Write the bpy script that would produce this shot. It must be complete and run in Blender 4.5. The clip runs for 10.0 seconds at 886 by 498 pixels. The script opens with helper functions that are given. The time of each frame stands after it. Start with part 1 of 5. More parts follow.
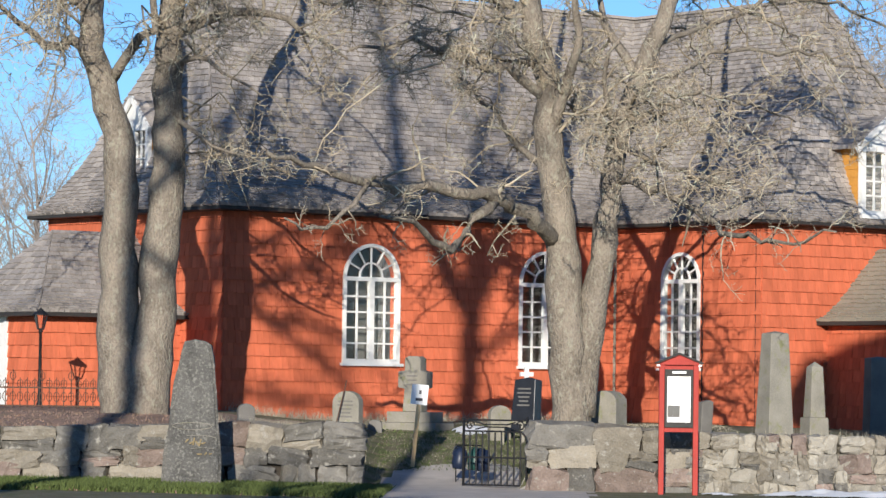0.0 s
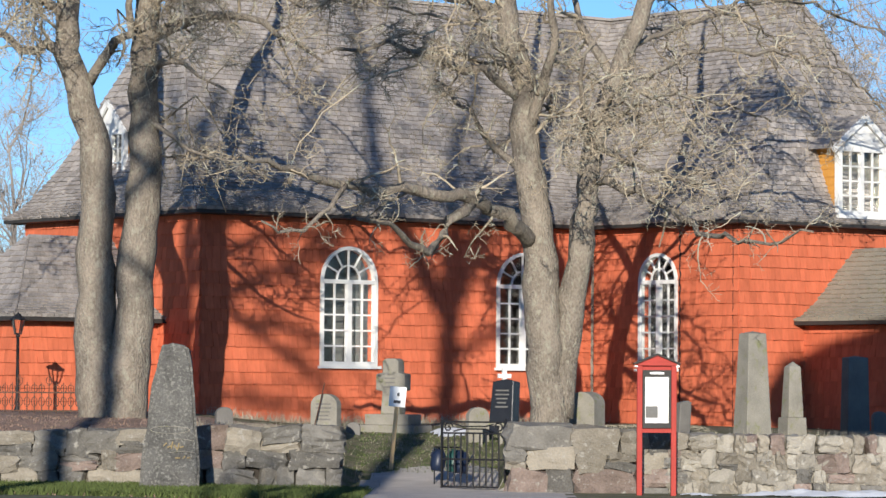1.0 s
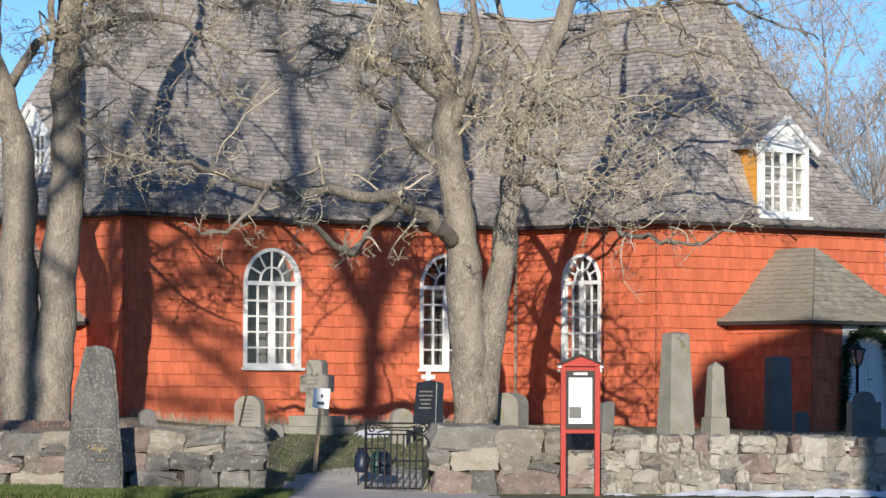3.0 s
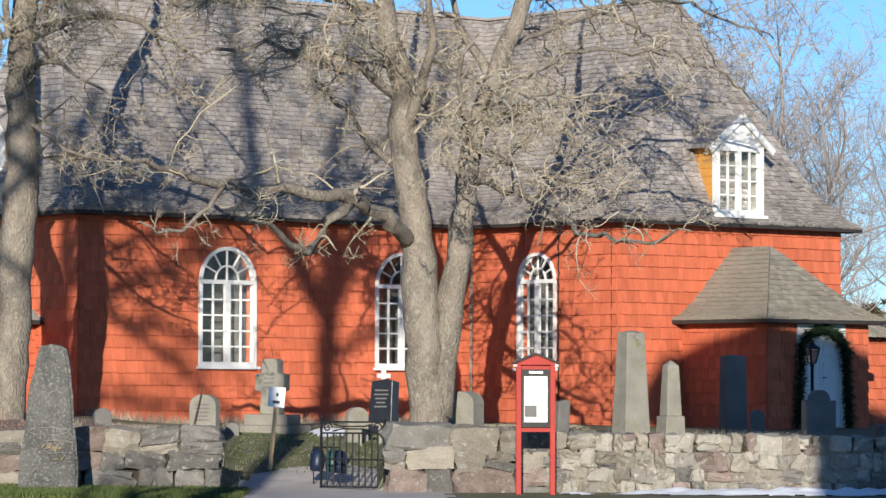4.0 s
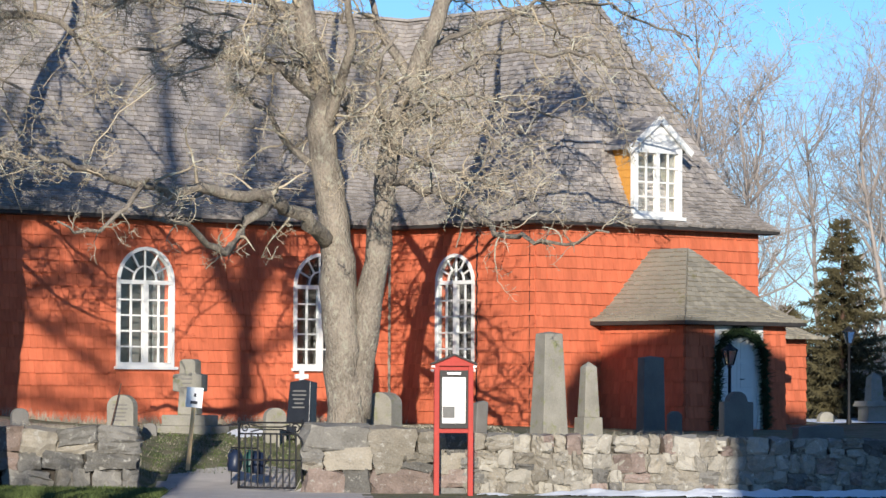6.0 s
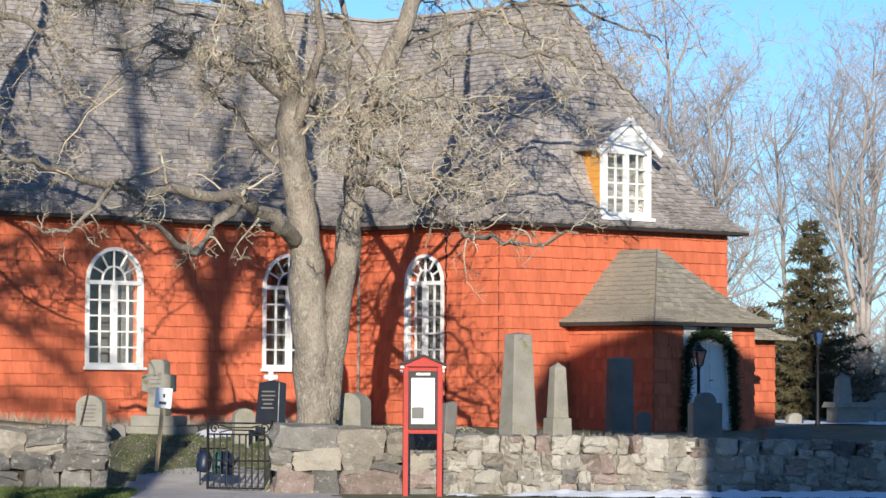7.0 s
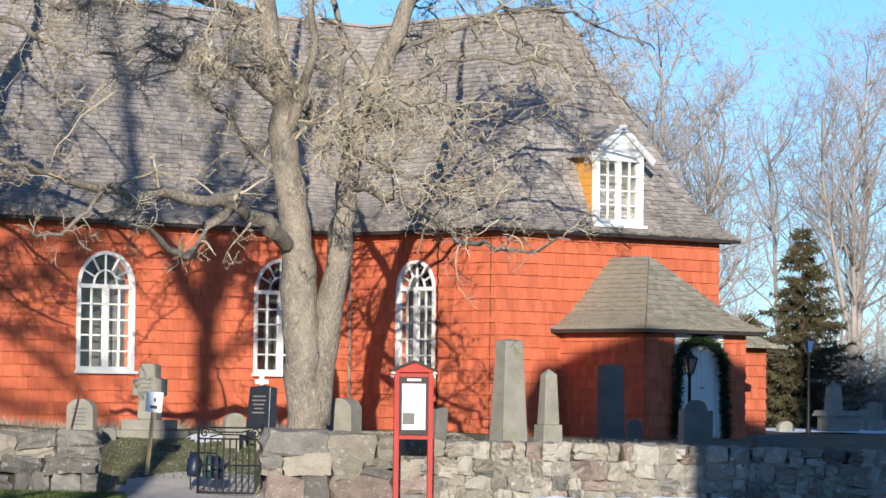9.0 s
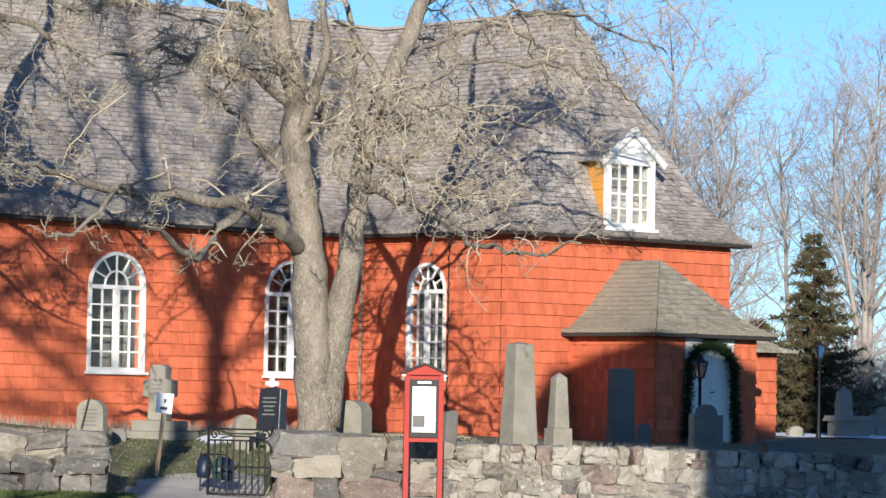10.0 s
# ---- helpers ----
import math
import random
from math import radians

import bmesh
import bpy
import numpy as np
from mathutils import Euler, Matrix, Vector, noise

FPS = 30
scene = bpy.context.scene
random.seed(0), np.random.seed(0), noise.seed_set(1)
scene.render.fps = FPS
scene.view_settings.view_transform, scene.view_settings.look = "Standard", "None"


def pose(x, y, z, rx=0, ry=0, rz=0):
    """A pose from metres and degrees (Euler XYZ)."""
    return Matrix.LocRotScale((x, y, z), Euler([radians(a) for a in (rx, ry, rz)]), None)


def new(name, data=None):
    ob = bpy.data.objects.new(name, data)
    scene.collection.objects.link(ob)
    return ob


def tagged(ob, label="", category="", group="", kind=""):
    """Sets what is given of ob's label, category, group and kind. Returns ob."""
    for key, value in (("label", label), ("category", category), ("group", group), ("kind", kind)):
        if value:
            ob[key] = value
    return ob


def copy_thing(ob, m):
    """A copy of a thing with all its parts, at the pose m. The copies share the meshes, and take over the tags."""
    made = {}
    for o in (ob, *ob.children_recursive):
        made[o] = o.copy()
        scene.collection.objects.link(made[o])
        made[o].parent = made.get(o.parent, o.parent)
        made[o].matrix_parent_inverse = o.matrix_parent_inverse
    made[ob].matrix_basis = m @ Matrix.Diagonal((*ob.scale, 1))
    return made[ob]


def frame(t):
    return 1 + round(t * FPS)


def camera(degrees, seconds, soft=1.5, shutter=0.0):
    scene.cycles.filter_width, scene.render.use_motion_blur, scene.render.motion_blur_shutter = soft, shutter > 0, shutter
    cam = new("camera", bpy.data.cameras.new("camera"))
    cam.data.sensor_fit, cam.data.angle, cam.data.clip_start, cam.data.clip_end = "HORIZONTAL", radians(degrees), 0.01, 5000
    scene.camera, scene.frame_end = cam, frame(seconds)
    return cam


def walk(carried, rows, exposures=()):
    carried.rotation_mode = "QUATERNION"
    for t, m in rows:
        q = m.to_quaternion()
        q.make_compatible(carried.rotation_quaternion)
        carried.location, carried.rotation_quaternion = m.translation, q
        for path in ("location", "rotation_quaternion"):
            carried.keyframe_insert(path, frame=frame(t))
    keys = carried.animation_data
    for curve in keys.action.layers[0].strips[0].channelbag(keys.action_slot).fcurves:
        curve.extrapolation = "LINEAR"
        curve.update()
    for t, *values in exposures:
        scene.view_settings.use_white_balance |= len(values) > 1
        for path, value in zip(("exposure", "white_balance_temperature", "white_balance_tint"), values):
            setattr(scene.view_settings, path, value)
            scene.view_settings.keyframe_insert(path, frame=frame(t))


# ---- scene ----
cam = camera(14.0, 10.0, soft=1.5)
# turn on the spot at eye height: seconds, tilt, lean, heading
ROWS = [
    (0.0, 92.230, -0.767, 1.220),
    (0.5, 92.235, -0.697, 1.084),
    (1.0, 92.267, -0.403, 0.871),
    (1.5, 92.268, -0.227, 0.584),
    (2.0, 92.282, -0.197, 0.327),
    (2.5, 92.297, -0.200, -0.008),
    (4.0, 92.274, -0.176, -1.047),
    (4.5, 92.272, -0.153, -1.467),
    (5.0, 92.277, -0.234, -1.804),
    (5.5, 92.286, -0.277, -2.082),
    (7.0, 92.307, -0.336, -2.837),
    (7.5, 92.315, -0.394, -3.026),
    (8.0, 92.322, -0.475, -3.126),
    (8.5, 92.329, -0.579, -3.154),
    (9.0, 92.402, -0.713, -2.982),
    (9.5, 92.430, -1.000, -2.840),
    (10.0, 92.444, -1.050, -2.820),
]
walk(cam, [(t, pose(0, 0, 1.6, a, b, c)) for t, a, b, c in ROWS],
     exposures=((0.0, 0.44), (2.7, 0.46), (5.0, 0.55), (7.0, 0.63), (10.0, 0.65)))

# ---- light ----
SUN_SIDE, SUN_UP = 3.9, 13.5         # degrees left of the rear, degrees above the horizon
to_sun = Vector((-math.sin(radians(SUN_SIDE)) * math.cos(radians(SUN_UP)), -math.cos(radians(SUN_SIDE)) * math.cos(radians(SUN_UP)), math.sin(radians(SUN_UP))))
sun = new("sun", bpy.data.lights.new("sun", "SUN"))
sun.data.energy, sun.data.angle, sun.data.color = 4.6, radians(0.24), (1.0, 0.93, 0.82)
sun.rotation_euler = to_sun.to_track_quat("Z", "Y").to_euler()
world = bpy.data.worlds.new("sky")
scene.world = world
world.use_nodes = True
wn = world.node_tree
sky = wn.nodes.new("ShaderNodeTexSky")
sky.sky_type, sky.sun_disc = "NISHITA", False
sky.sun_elevation, sky.sun_rotation = radians(SUN_UP), math.atan2(to_sun.x, to_sun.y)
sky.dust_density, sky.ozone_density, sky.air_density = 0.0, 5.4, 0.72
wn.links.new(sky.outputs[0], wn.nodes["Background"].inputs[0])
wn.nodes["Background"].inputs[1].default_value = 0.112

# ---- materials ----
def mat(name, base, rough=0.8, var=0.25, scale=3.0, fine=40.0, bump=0.3, metal=0.0, second=None, second_at=0.6, rnd=0.0, obj=False, stretch=(1, 1, 1), spec=0.3, second_scale=None, dist=0.02):
    """A surface with broad and fine variation, a second colour in blotches, and relief."""
    m = bpy.data.materials.new(name)
    m.use_nodes = True
    nt = m.node_tree
    N, Lk = nt.nodes, nt.links
    b = N["Principled BSDF"]
    b.inputs["Roughness"].default_value, b.inputs["Metallic"].default_value = rough, metal
    b.inputs["Specular IOR Level"].default_value = spec
    geo = N.new("ShaderNodeNewGeometry")
    mp = N.new("ShaderNodeMapping")
    mp.inputs["Scale"].default_value = stretch
    Lk.new(geo.outputs["Position"], mp.inputs[0])
    big = N.new("ShaderNodeTexNoise")
    big.inputs["Scale"].default_value, big.inputs["Detail"].default_value = scale, 4
    sm = N.new("ShaderNodeTexNoise")
    sm.inputs["Scale"].default_value, sm.inputs["Detail"].default_value = fine, 5
    Lk.new(mp.outputs[0], big.inputs["Vector"])
    Lk.new(mp.outputs[0], sm.inputs["Vector"])
    add = N.new("ShaderNodeMath")
    add.operation = "ADD"
    Lk.new(big.outputs[0], add.inputs[0])
    Lk.new(sm.outputs[0], add.inputs[1])
    last = add.outputs[0]
    k = 1.0
    if rnd:
        src = N.new("ShaderNodeObjectInfo").outputs["Random"] if obj else geo.outputs["Random Per Island"]
        mul = N.new("ShaderNodeMath")
        mul.operation = "MULTIPLY_ADD"
        mul.inputs[1].default_value = rnd * 2
        Lk.new(src, mul.inputs[0])
        Lk.new(last, mul.inputs[2])
        last, k = mul.outputs[0], 1.0 + rnd
    rm = N.new("ShaderNodeMapRange")
    rm.inputs[1].default_value, rm.inputs[2].default_value = k - 0.35 - rnd * 0.6, k + 0.35 + rnd * 0.6
    rm.inputs[3].default_value, rm.inputs[4].default_value = 1 - var, 1 + var
    Lk.new(last, rm.inputs[0])
    col = N.new("ShaderNodeMix")
    col.data_type, col.blend_type = "RGBA", "MULTIPLY"
    col.inputs[0].default_value = 1.0
    col.inputs[6].default_value = (*base, 1)
    Lk.new(rm.outputs[0], col.inputs[7])
    out = col.outputs[2]
    if second:
        n3 = N.new("ShaderNodeTexNoise")
        n3.inputs["Scale"].default_value, n3.inputs["Detail"].default_value, n3.inputs["Roughness"].default_value = second_scale or scale * 2.3, 6, 0.65
        Lk.new(mp.outputs[0], n3.inputs["Vector"])
        r3 = N.new("ShaderNodeMapRange")
        r3.inputs[1].default_value, r3.inputs[2].default_value = second_at - 0.05, second_at + 0.06
        Lk.new(n3.outputs[0], r3.inputs[0])
        mx = N.new("ShaderNodeMix")
        mx.data_type = "RGBA"
        Lk.new(r3.outputs[0], mx.inputs[0])
        Lk.new(out, mx.inputs[6])
        mx.inputs[7].default_value = (*second, 1)
        out = mx.outputs[2]
    Lk.new(out, b.inputs["Base Color"])
    if bump:
        bp = N.new("ShaderNodeBump")
        bp.inputs["Strength"].default_value, bp.inputs["Distance"].default_value = bump, dist
        Lk.new(add.outputs[0], bp.inputs["Height"])
        Lk.new(bp.outputs[0], b.inputs["Normal"])
    return m


RED = mat("falu_red_wood", (0.53, 0.138, 0.07), 0.9, 0.24, 0.7, 14, 0.35, rnd=0.28, stretch=(1, 1, 0.25), spec=0.12)
RED_DARK = mat("red_paint", (0.36, 0.036, 0.026), 0.6, 0.15, 3, 30, 0.15)
SHINGLE = mat("grey_shingle", (0.315, 0.285, 0.262), 0.7, 0.45, 0.8, 25, 0.4, rnd=0.26, spec=0.4)
SHINGLE_OLD = mat("mossy_shingle", (0.27, 0.245, 0.195), 0.9, 0.35, 1.2, 25, 0.4, rnd=0.4, second=(0.19, 0.175, 0.08), second_at=0.66)
WHITE = mat("white_paint", (0.72, 0.72, 0.70), 0.5, 0.06, 4, 40, 0.1)
TAR = mat("tarred_wood", (0.035, 0.032, 0.03), 0.6, 0.3, 4, 30, 0.2)
OCHRE = mat("ochre_wood", (0.50, 0.24, 0.05), 0.8, 0.2, 4, 30, 0.2)
BARK = mat("lichen_bark", (0.235, 0.20, 0.16), 0.95, 0.45, 3.0, 30, 1.0, second=(0.31, 0.29, 0.23), second_at=0.58, stretch=(1, 1, 0.6), dist=0.05, second_scale=11)
TWIG = mat("lichen_twig", (0.33, 0.275, 0.20), 0.95, 0.55, 1.5, 30, 0.3, second=(0.48, 0.465, 0.37), second_at=0.56, rnd=0.45)
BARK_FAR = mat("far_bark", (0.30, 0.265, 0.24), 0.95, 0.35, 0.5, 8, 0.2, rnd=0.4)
STONE = mat("field_stone", (0.155, 0.146, 0.13), 0.9, 0.45, 5, 34, 1.0, second=(0.30, 0.285, 0.25), second_at=0.62, rnd=0.5, obj=True, second_scale=9)
STONE_PINK = mat("pink_granite", (0.215, 0.165, 0.14), 0.9, 0.42, 5, 34, 1.0, second=(0.34, 0.325, 0.29), second_at=0.62, rnd=0.4, obj=True, second_scale=9)
STONE_WARM = mat("ochre_stone", (0.23, 0.205, 0.165), 0.9, 0.4, 5, 34, 1.0, second=(0.34, 0.325, 0.29), second_at=0.62, rnd=0.4, obj=True, second_scale=9)
STONE_PALE = mat("pale_field_stone", (0.285, 0.262, 0.22), 0.9, 0.35, 5, 34, 0.9, second=(0.42, 0.40, 0.35), second_at=0.62, rnd=0.4, obj=True, second_scale=9)
EARTH = mat("dark_earth", (0.05, 0.042, 0.034), 0.95, 0.3, 3, 30, 0.6)
MORTAR = mat("old_lime_mortar", (0.24, 0.22, 0.185), 0.95, 0.35, 4, 40, 0.9, second=(0.14, 0.13, 0.11), second_at=0.56)
GRANITE = mat("grave_granite", (0.24, 0.225, 0.19), 0.85, 0.25, 3, 60, 0.4, second=(0.20, 0.20, 0.11), second_at=0.6)
GRANITE_GREY = mat("dark_grave_granite", (0.15, 0.142, 0.13), 0.7, 0.25, 3, 70, 0.3)
RUNE = mat("lichen_rune_stone", (0.105, 0.102, 0.095), 0.9, 0.45, 4, 40, 1.0, second=(0.21, 0.205, 0.185), second_at=0.57, second_scale=22)
BLACK = mat("polished_black_granite", (0.02, 0.021, 0.024), 0.25, 0.2, 5, 60, 0.05, spec=0.5)
IRON = mat("black_iron", (0.018, 0.018, 0.02), 0.55, 0.3, 8, 60, 0.2, metal=0.3)
RUST = mat("rusty_iron", (0.09, 0.05, 0.035), 0.8, 0.4, 8, 60, 0.3)
LEAFMULD = mat("leaf_litter", (0.26, 0.175, 0.135), 0.95, 0.4, 3, 30, 0.9, second=(0.22, 0.17, 0.11), second_at=0.58)
SOIL = mat("winter_grass_ground", (0.15, 0.135, 0.085), 0.95, 0.4, 1.2, 18, 0.6, second=(0.09, 0.105, 0.04), second_at=0.52)
GRAVEL = mat("gravel", (0.46, 0.42, 0.38), 0.95, 0.25, 2, 60, 0.35)
SNOW = mat("snow", (0.80, 0.82, 0.85), 0.6, 0.06, 2, 20, 0.5)
GRASS = mat("grass_blades", (0.075, 0.10, 0.028), 0.8, 0.4, 2, 20, 0, rnd=0.6)
DRY = mat("dry_grass", (0.33, 0.30, 0.23), 0.85, 0.35, 2, 20, 0, rnd=0.5)
NEEDLE = mat("spruce_needles", (0.085, 0.072, 0.034), 0.85, 0.4, 0.8, 8, 0, rnd=0.6)
GARLAND = mat("fir_garland", (0.02, 0.04, 0.015), 0.85, 0.4, 4, 20, 0, rnd=0.5)
PINE = mat("bare_pine", (0.62, 0.43, 0.22), 0.7, 0.15, 6, 40, 0.1, stretch=(1, 1, 0.2))
PAPER = mat("paper", (0.85, 0.85, 0.83), 0.6, 0.03, 5, 30, 0)
INK = mat("ink", (0.06, 0.06, 0.07), 0.6, 0.1, 5, 30, 0)
GOLD = mat("faded_gilding", (0.24, 0.18, 0.085), 0.6, 0.2, 9, 40, 0)
PLASTER = mat("lime_plaster", (0.62, 0.60, 0.55), 0.9, 0.08, 1, 20, 0.1)
CURTAIN = mat("pale_cloth", (0.16, 0.158, 0.15), 0.9, 0.1, 2, 20, 0.1)
BLUE = mat("blue_plastic", (0.012, 0.02, 0.045), 0.4, 0.2, 5, 30, 0)
GREENISH = mat("green_can", (0.02, 0.07, 0.06), 0.4, 0.2, 5, 30, 0)
GLASS = bpy.data.materials.new("window_glass")
GLASS.use_nodes = True
gb = GLASS.node_tree.nodes["Principled BSDF"]
gb.inputs["Transmission Weight"].default_value, gb.inputs["Roughness"].default_value, gb.inputs["IOR"].default_value = 1.0, 0.01, 1.45
gb.inputs["Base Color"].default_value = (0.85, 0.88, 0.88, 1)


# ---- builders ----
class Mesh:
    """Vertices and faces gathered for one object."""

    def __init__(self):
        self.v, self.f = [], []

    def quad(self, a, b, c, d):
        i = len(self.v)
        self.v += [tuple(a), tuple(b), tuple(c), tuple(d)]
        self.f.append((i, i + 1, i + 2, i + 3))

    def add(self, verts, faces):
        i = len(self.v)
        self.v += [tuple(p) for p in verts]
        self.f += [tuple(i + k for k in q) for q in faces]

    def box(self, x0, x1, y0, y1, z0, z1, taper=0.0):
        t = taper
        self.add([(x0, y0, z0), (x1, y0, z0), (x1, y1, z0), (x0, y1, z0), (x0 + t, y0 + t, z1), (x1 - t, y0 + t, z1), (x1 - t, y1 - t, z1), (x0 + t, y1 - t, z1)],
                 [(3, 2, 1, 0), (4, 5, 6, 7), (0, 1, 5, 4), (1, 2, 6, 5), (2, 3, 7, 6), (3, 0, 4, 7)])

    def bar(self, p, q, w, d=None, n=Vector((0, -1, 0))):
        """A straight bar of width w and depth d from p to q, its face towards n."""
        p, q = Vector(p), Vector(q)
        d = d or w
        a = (q - p).normalized()
        s = a.cross(n).normalized() * w / 2
        o = s.cross(a).normalized() * d / 2
        self.add([p - s - o, p + s - o, p + s + o, p - s + o, q - s - o, q + s - o, q + s + o, q - s + o],
                 [(3, 2, 1, 0), (4, 5, 6, 7), (0, 1, 5, 4), (1, 2, 6, 5), (2, 3, 7, 6), (3, 0, 4, 7)])

    def tube(self, pts, radii, sides=6, cap=True):
        """A tapered tube along points."""
        pts = [Vector(p) for p in pts]
        i0 = len(self.v)
        ref = Vector((0.31, 0.77, 0.56))
        for k, p in enumerate(pts):
            t = (pts[min(k + 1, len(pts) - 1)] - pts[max(k - 1, 0)]).normalized()
            a = t.cross(ref)
            a = a.normalized() if a.length > 1e-4 else Vector((1, 0, 0))
            b = t.cross(a)
            for j in range(sides):
                w = 2 * math.pi * j / sides
                self.v.append(tuple(p + (a * math.cos(w) + b * math.sin(w)) * radii[k]))
        for k in range(len(pts) - 1):
            for j in range(sides):
                j2 = (j + 1) % sides
                self.f.append((i0 + k * sides + j, i0 + k * sides + j2, i0 + (k + 1) * sides + j2, i0 + (k + 1) * sides + j))
        if cap:
            self.f.append(tuple(i0 + j for j in reversed(range(sides))))
            self.f.append(tuple(i0 + (len(pts) - 1) * sides + j for j in range(sides)))

    def prism(self, outline, y0, y1):
        """An outline in x and z drawn out from y0 to y1."""
        n = len(outline)
        self.add([(x, y0, z) for x, z in outline] + [(x, y1, z) for x, z in outline],
                 [tuple(range(n)), tuple(range(2 * n - 1, n - 1, -1))] + [(i + n, (i + 1) % n + n, (i + 1) % n, i) for i in range(n)])

    def lathe(self, profile, x=0, y=0, sides=12):
        """A profile of (radius, z) turned round an upright axis."""
        i0 = len(self.v)
        for r, z in profile:
            for j in range(sides):
                w = 2 * math.pi * j / sides
                self.v.append((x + r * math.cos(w), y + r * math.sin(w), z))
        for k in range(len(profile) - 1):
            for j in range(sides):
                j2 = (j + 1) % sides
                self.f.append((i0 + k * sides + j, i0 + k * sides + j2, i0 + (k + 1) * sides + j2, i0 + (k + 1) * sides + j))

    def data(self, name, material, smooth=False):
        me = bpy.data.meshes.new(name)
        me.from_pydata(self.v, [], self.f)
        me.materials.append(material)
        if smooth:
            me.polygons.foreach_set("use_smooth", [True] * len(me.polygons))
        me.update()
        return me


def part(name, m, material, parent=None, label="", smooth=False, bevel=0.0):
    """One mesh object, under a thing or a part."""
    ob = new(name, m if isinstance(m, bpy.types.Mesh) else m.data(name, material, smooth))
    if parent:
        ob.parent = parent
    if label:
        tagged(ob, label)
    if bevel:
        md = ob.modifiers.new("edge", "BEVEL")
        md.width, md.segments = bevel, 2
    return ob


def thing(name, label, category, at=None, group="", kind=""):
    ob = new(name)
    ob.empty_display_size = 0.2
    if at:
        ob.matrix_basis = pose(*at)
    return tagged(ob, label, category, group, kind)

# ---- the church: a cross of four arms, its long arm running away to the right ----
HW, ARM, NAVE = 3.24, 4.5, 10.03          # half width of an arm, length of the side arm, of the long arm
EAVE, RIDGE, OVER, BASE = 5.12, 9.95, 0.34, 0.9
CHURCH_AT = (2.49, 80.86, 0, 0, 0, 39)
church = thing("church", "red wooden cross church with a steep grey shingle roof", "church", CHURCH_AT)
END, TIP = -HW - NAVE, -HW - ARM


def at_wall(x, y, turn):
    return Matrix.Translation((x, y, 0)) @ Matrix.Rotation(radians(turn), 4, "Z")


def half_width(hole, z):
    """Half the width of an arched opening at height z, or nothing outside it."""
    c, w, z0, z1 = hole
    r, spring = w / 2, z1 - w / 2
    if z < z0 or z > z1:
        return 0.0
    return r if z <= spring else math.sqrt(max(0.0, r * r - (z - spring) ** 2))


def wall_core(length, z0, z1, holes, thick=0.3):
    """A wall slab with arched openings through it; outside is towards -y."""
    m = Mesh()
    cuts = [0.0]
    for c, w, a, b in sorted(holes):
        cuts += [c - w / 2, c + w / 2]
    cuts.append(length)
    for i in range(0, len(cuts), 2):
        m.box(cuts[i], cuts[i + 1], 0, thick, z0, z1)
    for c, w, a, b in holes:
        m.box(c - w / 2, c + w / 2, 0, thick, z0, a)
        r, spring, n = w / 2, b - w / 2, 14
        for k in range(n):
            x0, x1 = (c - r * math.cos(math.pi * j / n) for j in (k, k + 1))
            h0, h1 = (spring + r * math.sin(math.pi * j / n) for j in (k, k + 1))
            m.add([(x0, 0, h0), (x1, 0, h1), (x1, 0, z1), (x0, 0, z1), (x0, thick, h0), (x1, thick, h1), (x1, thick, z1), (x0, thick, z1)],
                  [(0, 1, 2, 3), (7, 6, 5, 4), (4, 5, 1, 0), (3, 2, 6, 7)])
    return m


def courses(length, z0, z1, holes, rnd, step=0.245, board=0.16):
    """Boards of lapped wall shingles: x0, x1, bottom, top, lift of the lower edge."""
    z, row = z0, 0
    while z < z1 - 0.02:
        top = min(z + step, z1)
        spans = [(0.0, length)]
        for h in holes:
            d = max(half_width(h, z + 0.02), half_width(h, (z + top) / 2), half_width(h, top - 0.02))
            if d > 0:
                d += 0.03
                spans = [p for a, b in spans for p in ((a, min(b, h[0] - d)), (max(a, h[0] + d), b)) if p[1] - p[0] > 0.01]
        for a, b in spans:
            x = a
            first = True
            while x < b - 0.005:
                w = board * rnd.uniform(0.7, 1.3) * (0.6 if first and row % 2 else 1)
                first = False
                x1 = b if x + w > b - 0.05 else x + w
                yield x, x1, z - rnd.uniform(0, 0.012), top, 0.030 + rnd.uniform(0, 0.020)
                x = x1
        z, row = top, row + 1


def add_board(m, x0, x1, z0, z1, lift):
    g = 0.0025
    m.add([(x0 + g, -lift, z0), (x1 - g, -lift, z0), (x1 - g, -0.006, z1), (x0 + g, -0.006, z1), (x0 + g, -0.001, z0), (x1 - g, -0.001, z0), (x1 - g, 0, z1), (x0 + g, 0, z1)],
          [(0, 1, 2, 3), (4, 5, 1, 0), (0, 3, 7, 4), (1, 5, 6, 2)])


def clad_wall(parent, place, length, z0, z1, holes, seed, single=False):
    core = part("wall", wall_core(length, z0, z1, holes), RED, parent)
    core.matrix_local = place
    rnd = random.Random(seed)
    m = Mesh()
    loose = 0
    for b in courses(length, z0, z1 - 0.01, holes, rnd):
        if single and loose < 290:
            one = Mesh()
            add_board(one, *b)
            ob = part("wall_shingle", one, RED, core)
            loose += 1
        else:
            add_board(m, *b)
    if m.v:
        tagged(part("wall_shingles", m, RED, core), kind="stuff")
    return core


def arc(c, zc, r, n=16, a0=0.0, a1=math.pi):
    return [(c + r * math.cos(a0 + (a1 - a0) * k / n), zc + r * math.sin(a0 + (a1 - a0) * k / n)) for k in range(n + 1)]


